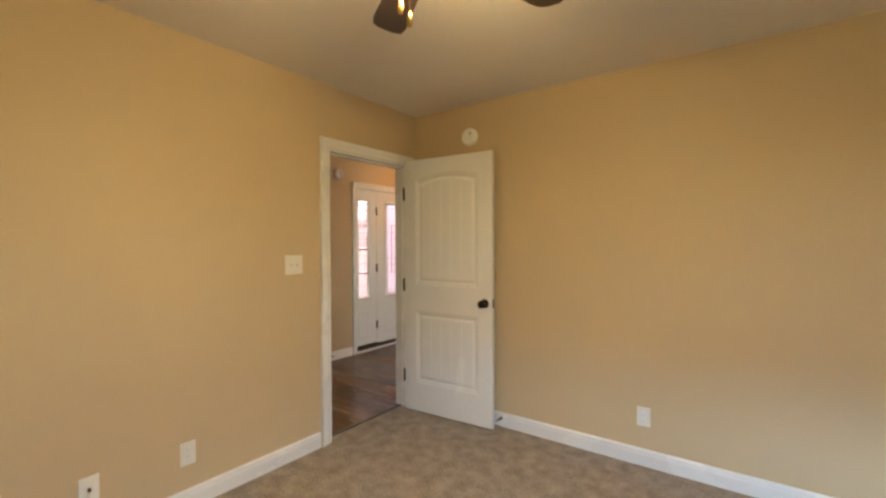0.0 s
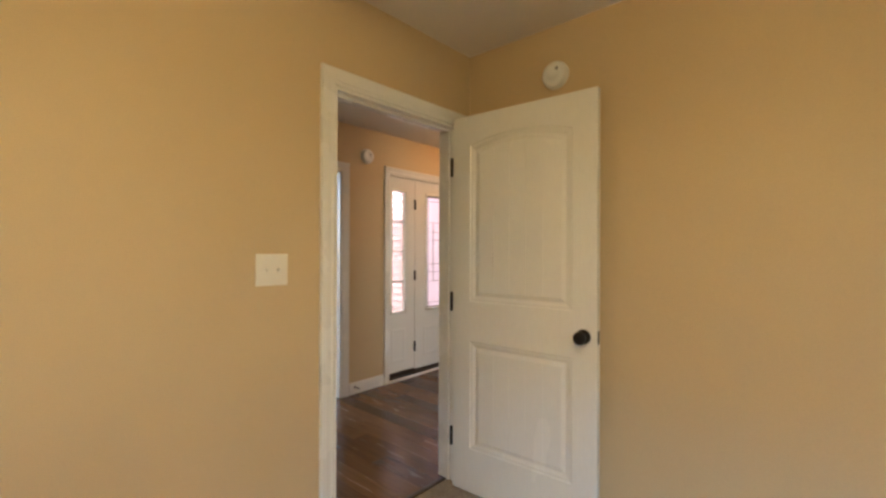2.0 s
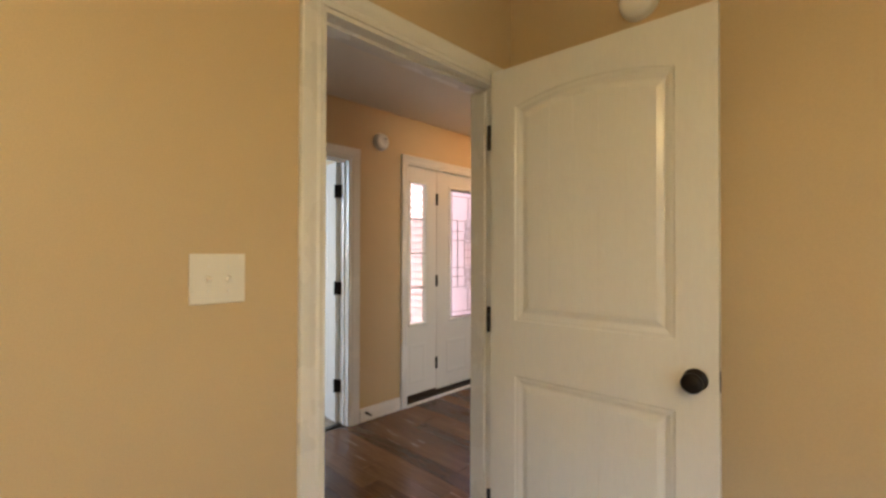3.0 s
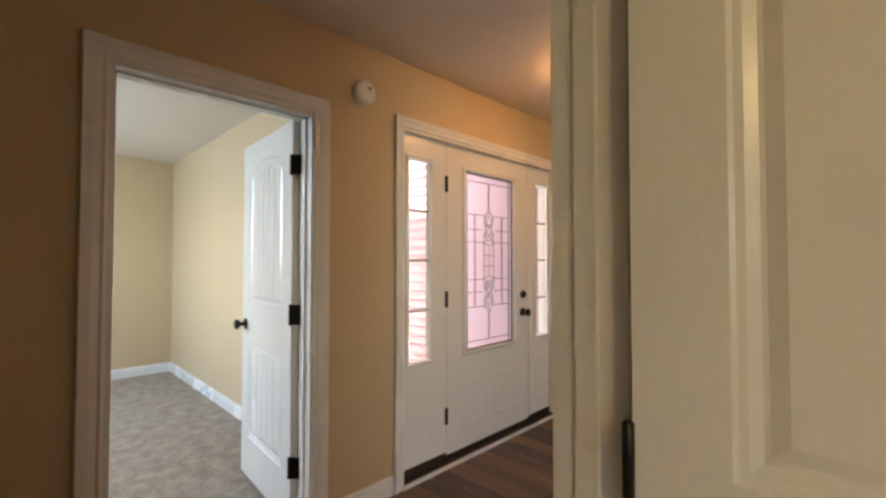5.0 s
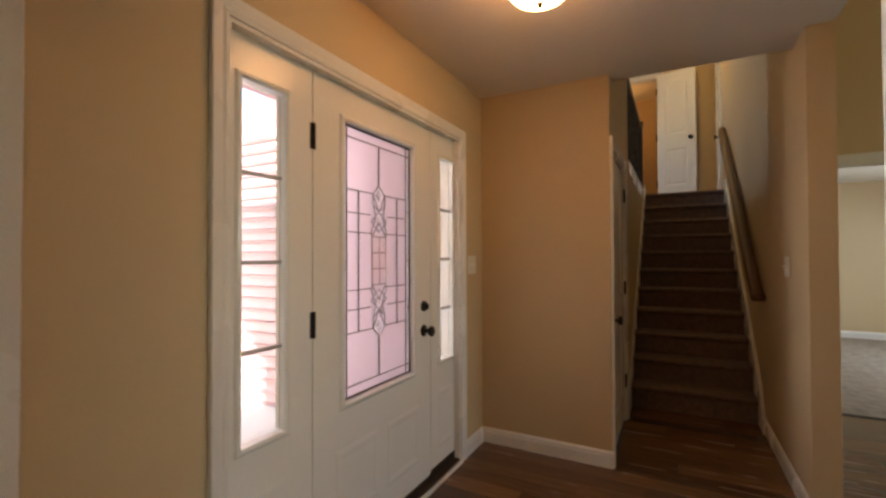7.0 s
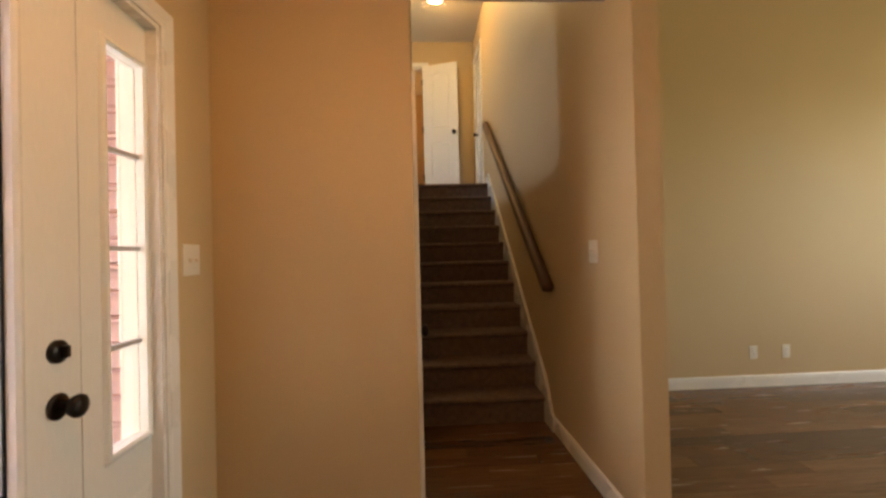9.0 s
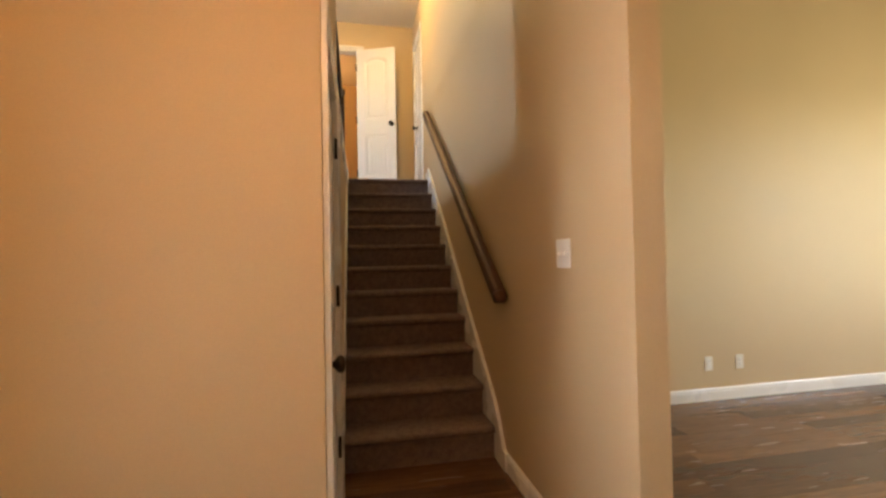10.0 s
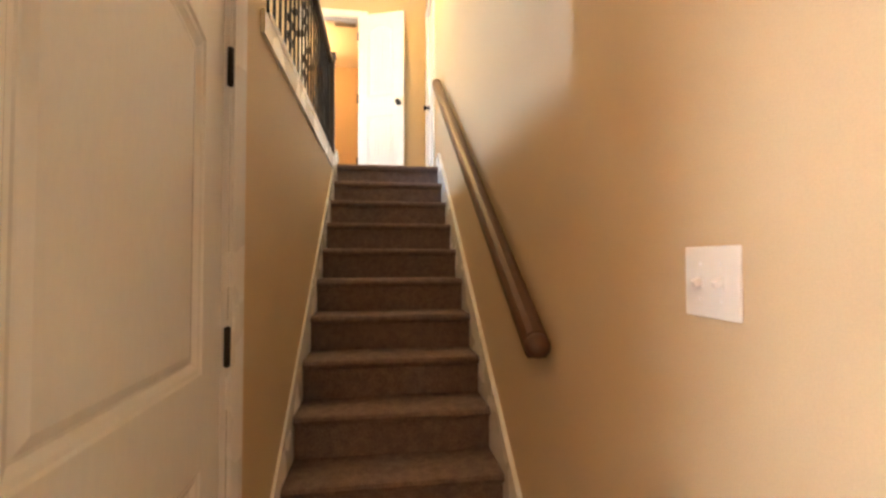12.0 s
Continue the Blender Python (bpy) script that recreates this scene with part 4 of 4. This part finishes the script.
ceiling_light(pose(-2.80, 4.41, CEIL), M_BOWL, "flush hall ceiling light with bronze ring and lit bowl")
ceiling_light(pose(-2.4, 9.15, UPCEIL), M_UPBOWL, "flush ceiling light over the stair landing, lit")

# ceiling fan
fan = empty("ceiling_fan", pose(-0.255, 0.866, CEIL - 0.038), "ceiling fan with dark wooden blades and lit glass", "ceiling fan")
part("canopy", lathe(bmesh.new(), [(0, 0.038), (0.070, 0.038), (0.068, 0.022), (0.045, 0.005), (0.015, -0.055), (0.013, -0.10), (0, -0.10)], Matrix(), 24), M_BRONZE, fan)
part("motor", lathe(bmesh.new(), [(0, -0.09), (0.06, -0.092), (0.105, -0.112), (0.11, -0.165), (0.085, -0.195), (0.05, -0.205), (0.05, -0.24), (0, -0.24)], Matrix(), 32), M_BRONZE, fan)
FAN_A = 146
for k in range(5):
    m = pose(0, 0, -0.185, 0, 0, FAN_A + 72 * k)
    bm = bmesh.new()
    out = [(0.17, -0.050), (0.50, -0.066), (0.545, -0.058), (0.56, -0.03), (0.56, 0.03), (0.545, 0.058), (0.50, 0.066), (0.17, 0.050)]
    prism(bm, out, "z", -0.004, 0.004)
    bm.transform(m @ pose(0, 0, 0, 12, 0, 0))
    blade = part("blade", bm, M_DARKWOOD, fan, "dark wooden fan blade")
    bm = bx(bmesh.new(), (0.09, -0.018, -0.006), (0.24, 0.018, -0.001), 0.002)
    bm.transform(m @ pose(0, 0, -0.004, 12, 0, 0))
    part("blade_iron", bm, M_BRONZE, blade)
part("glass_bowl", lathe(bmesh.new(), [(0.05, -0.225), (0.10, -0.235), (0.105, -0.260), (0.080, -0.282), (0.04, -0.294), (0, -0.297)], Matrix(), 28), M_FANBOWL, fan, "lit yellow glass bowl")
for dx, dy, ln in ((0.0, -0.02, 0.21), (-0.05, 0.00, 0.15)):
    bm = lathe(bmesh.new(), [(0, 0), (0.0015, 0), (0.0015, -ln), (0, -ln)], Matrix.Translation((dx, dy - 0.065, -0.22)), 6)
    lathe(bm, [(0, 0), (0.005, -0.004), (0.008, -0.025), (0.006, -0.040), (0, -0.043)], Matrix.Translation((dx, dy - 0.065, -0.22 - ln)), 12)
    part("pull_chain", bm, M_BRASS, fan, "brass pull chain")

# floor vent by the living room wall
vent = empty("floor_vent", pose(1.95, 7.14, 0), "dark metal floor vent by the wall", "floor vent")
box_part("frame", (-0.17, -0.06, -0.004), (0.17, 0.06, 0.005), M_BRONZE, vent, 0.002)
for i in range(12):
    box_part("slat", (-0.145 + i * 0.025, -0.045, 0.005), (-0.137 + i * 0.025, 0.045, 0.008), M_BRONZE, vent)

# windows that let the daylight in; window_6 is unseen, added round the back room lamp
for nm, lo, hi, ax in (("window_1", (2.0, -0.45, 0.9), (2.12, 1.05, 2.05), "x"), ("window_5", (0.9, -1.82, 0.9), (1.92, -1.7, 2.15), "y"), ("window_2", (-7.1, 0.4, 0.8), (-5.5, 0.52, 2.1), "y"), ("window_3", (4.0, 3.8, 0.9), (4.12, 6.2, 2.8), "x"), ("window_4", (-6.6, 7.9, 3.0), (-6.48, 9.0, 4.25), "x"), ("window_6", (1.5, 9.1, 0.9), (1.6, 10.5, 2.1), "x")):
    w = empty(nm, Matrix(), "white framed window in the outer wall", "window", kind="structure")
    f = 0.045
    x0, y0, z0 = lo
    x1, y1, z1 = hi
    if ax == "x":
        xm = (x0 + x1) / 2
        parts = [((xm - 0.03, y0, z0), (xm + 0.03, y1, z0 + f)), ((xm - 0.03, y0, z1 - f), (xm + 0.03, y1, z1)), ((xm - 0.03, y0, z0 + f), (xm + 0.03, y0 + f, z1 - f)), ((xm - 0.03, y1 - f, z0 + f), (xm + 0.03, y1, z1 - f))]
    else:
        ym = (y0 + y1) / 2
        parts = [((x0, ym - 0.03, z0), (x1, ym + 0.03, z0 + f)), ((x0, ym - 0.03, z1 - f), (x1, ym + 0.03, z1)), ((x0, ym - 0.03, z0 + f), (x0 + f, ym + 0.03, z1 - f)), ((x1 - f, ym - 0.03, z0 + f), (x1, ym + 0.03, z1 - f))]
    for a, b in parts:
        box_part("window_frame", a, b, M_WHITE, w)

# vent in the ceiling of the upper room
cv = empty("ceiling_vent", pose(-2.80, 11.4, UPCEIL), "small white ceiling vent in the lamp-lit upper room", "vent")
box_part("frame", (-0.17, -0.09, -0.010), (0.17, 0.09, 0.0), M_WHITE, cv, 0.003)
for i in range(8):
    box_part("slat", (-0.145, -0.072 + i * 0.019, -0.016), (0.145, -0.062 + i * 0.019, -0.0095), M_VENT, cv)

# strips where carpet meets planks
for x0, x1, y0, y1 in ((-3.668, -3.632, DB0 + 0.02, DB1 - 0.02), (-1.985, -1.955, DA0 + 0.02, DA1 - 0.02), (DL0 + 0.02, DL1 - 0.02, LIV_N + 0.02, LIV_N + 0.055)):
    tagged(box_part("trim_carpet_strip", (x0, y0, -0.004), (x1, y1, 0.007), M_SILL, None, 0.003), "dark metal strip between carpet and planks", "trim", kind="structure")

# ---- floor planks ----
PW, PL = 0.127, 1.22
random.seed(7)
plank_meshes = {}


def plank_mesh(length, width):
    key = (round(length, 2), round(width, 3))
    if key not in plank_meshes:
        l, w = key
        g, c = 0.0005, 0.0008
        bm = bmesh.new()
        lo = [(g, g), (l - g, g), (l - g, w - g), (g, w - g)]
        hi = [(g + c, g + c), (l - g - c, g + c), (l - g - c, w - g - c), (g + c, w - g - c)]
        a = [bm.verts.new((x, y, -0.011)) for x, y in lo]
        b = [bm.verts.new((x, y, -c * 0.7)) for x, y in lo]
        t = [bm.verts.new((x, y, 0)) for x, y in hi]
        for i in range(4):
            j = (i + 1) % 4
            bm.faces.new((a[i], a[j], b[j], b[i]))
            bm.faces.new((b[i], b[j], t[j], t[i]))
        bm.faces.new(t)
        plank_meshes[key] = finish("plank", bm, M_PLANK)
    return plank_meshes[key]


def lay(x0, x1, y0, y1):
    y = y0
    while y < y1 - 0.01:
        w = min(PW, y1 - y)
        x = x0
        first = random.uniform(0.25, PL)
        while x < x1 - 0.01:
            l = min(first if x == x0 else PL, x1 - x)
            ob = new("plank", plank_mesh(l, w))
            ob.parent = floor_hall
            ob.location = (x, y, 0)
            x += l
        y += w


lay(-3.60, -1.962, 0.31, 3.70)
lay(LIV_W + 0.002, 3.99, BN + 0.12, 3.70)
lay(-3.60, 3.99, 3.70, HN)
lay(-2.70, 3.99, HN, LIV_N - 0.005)
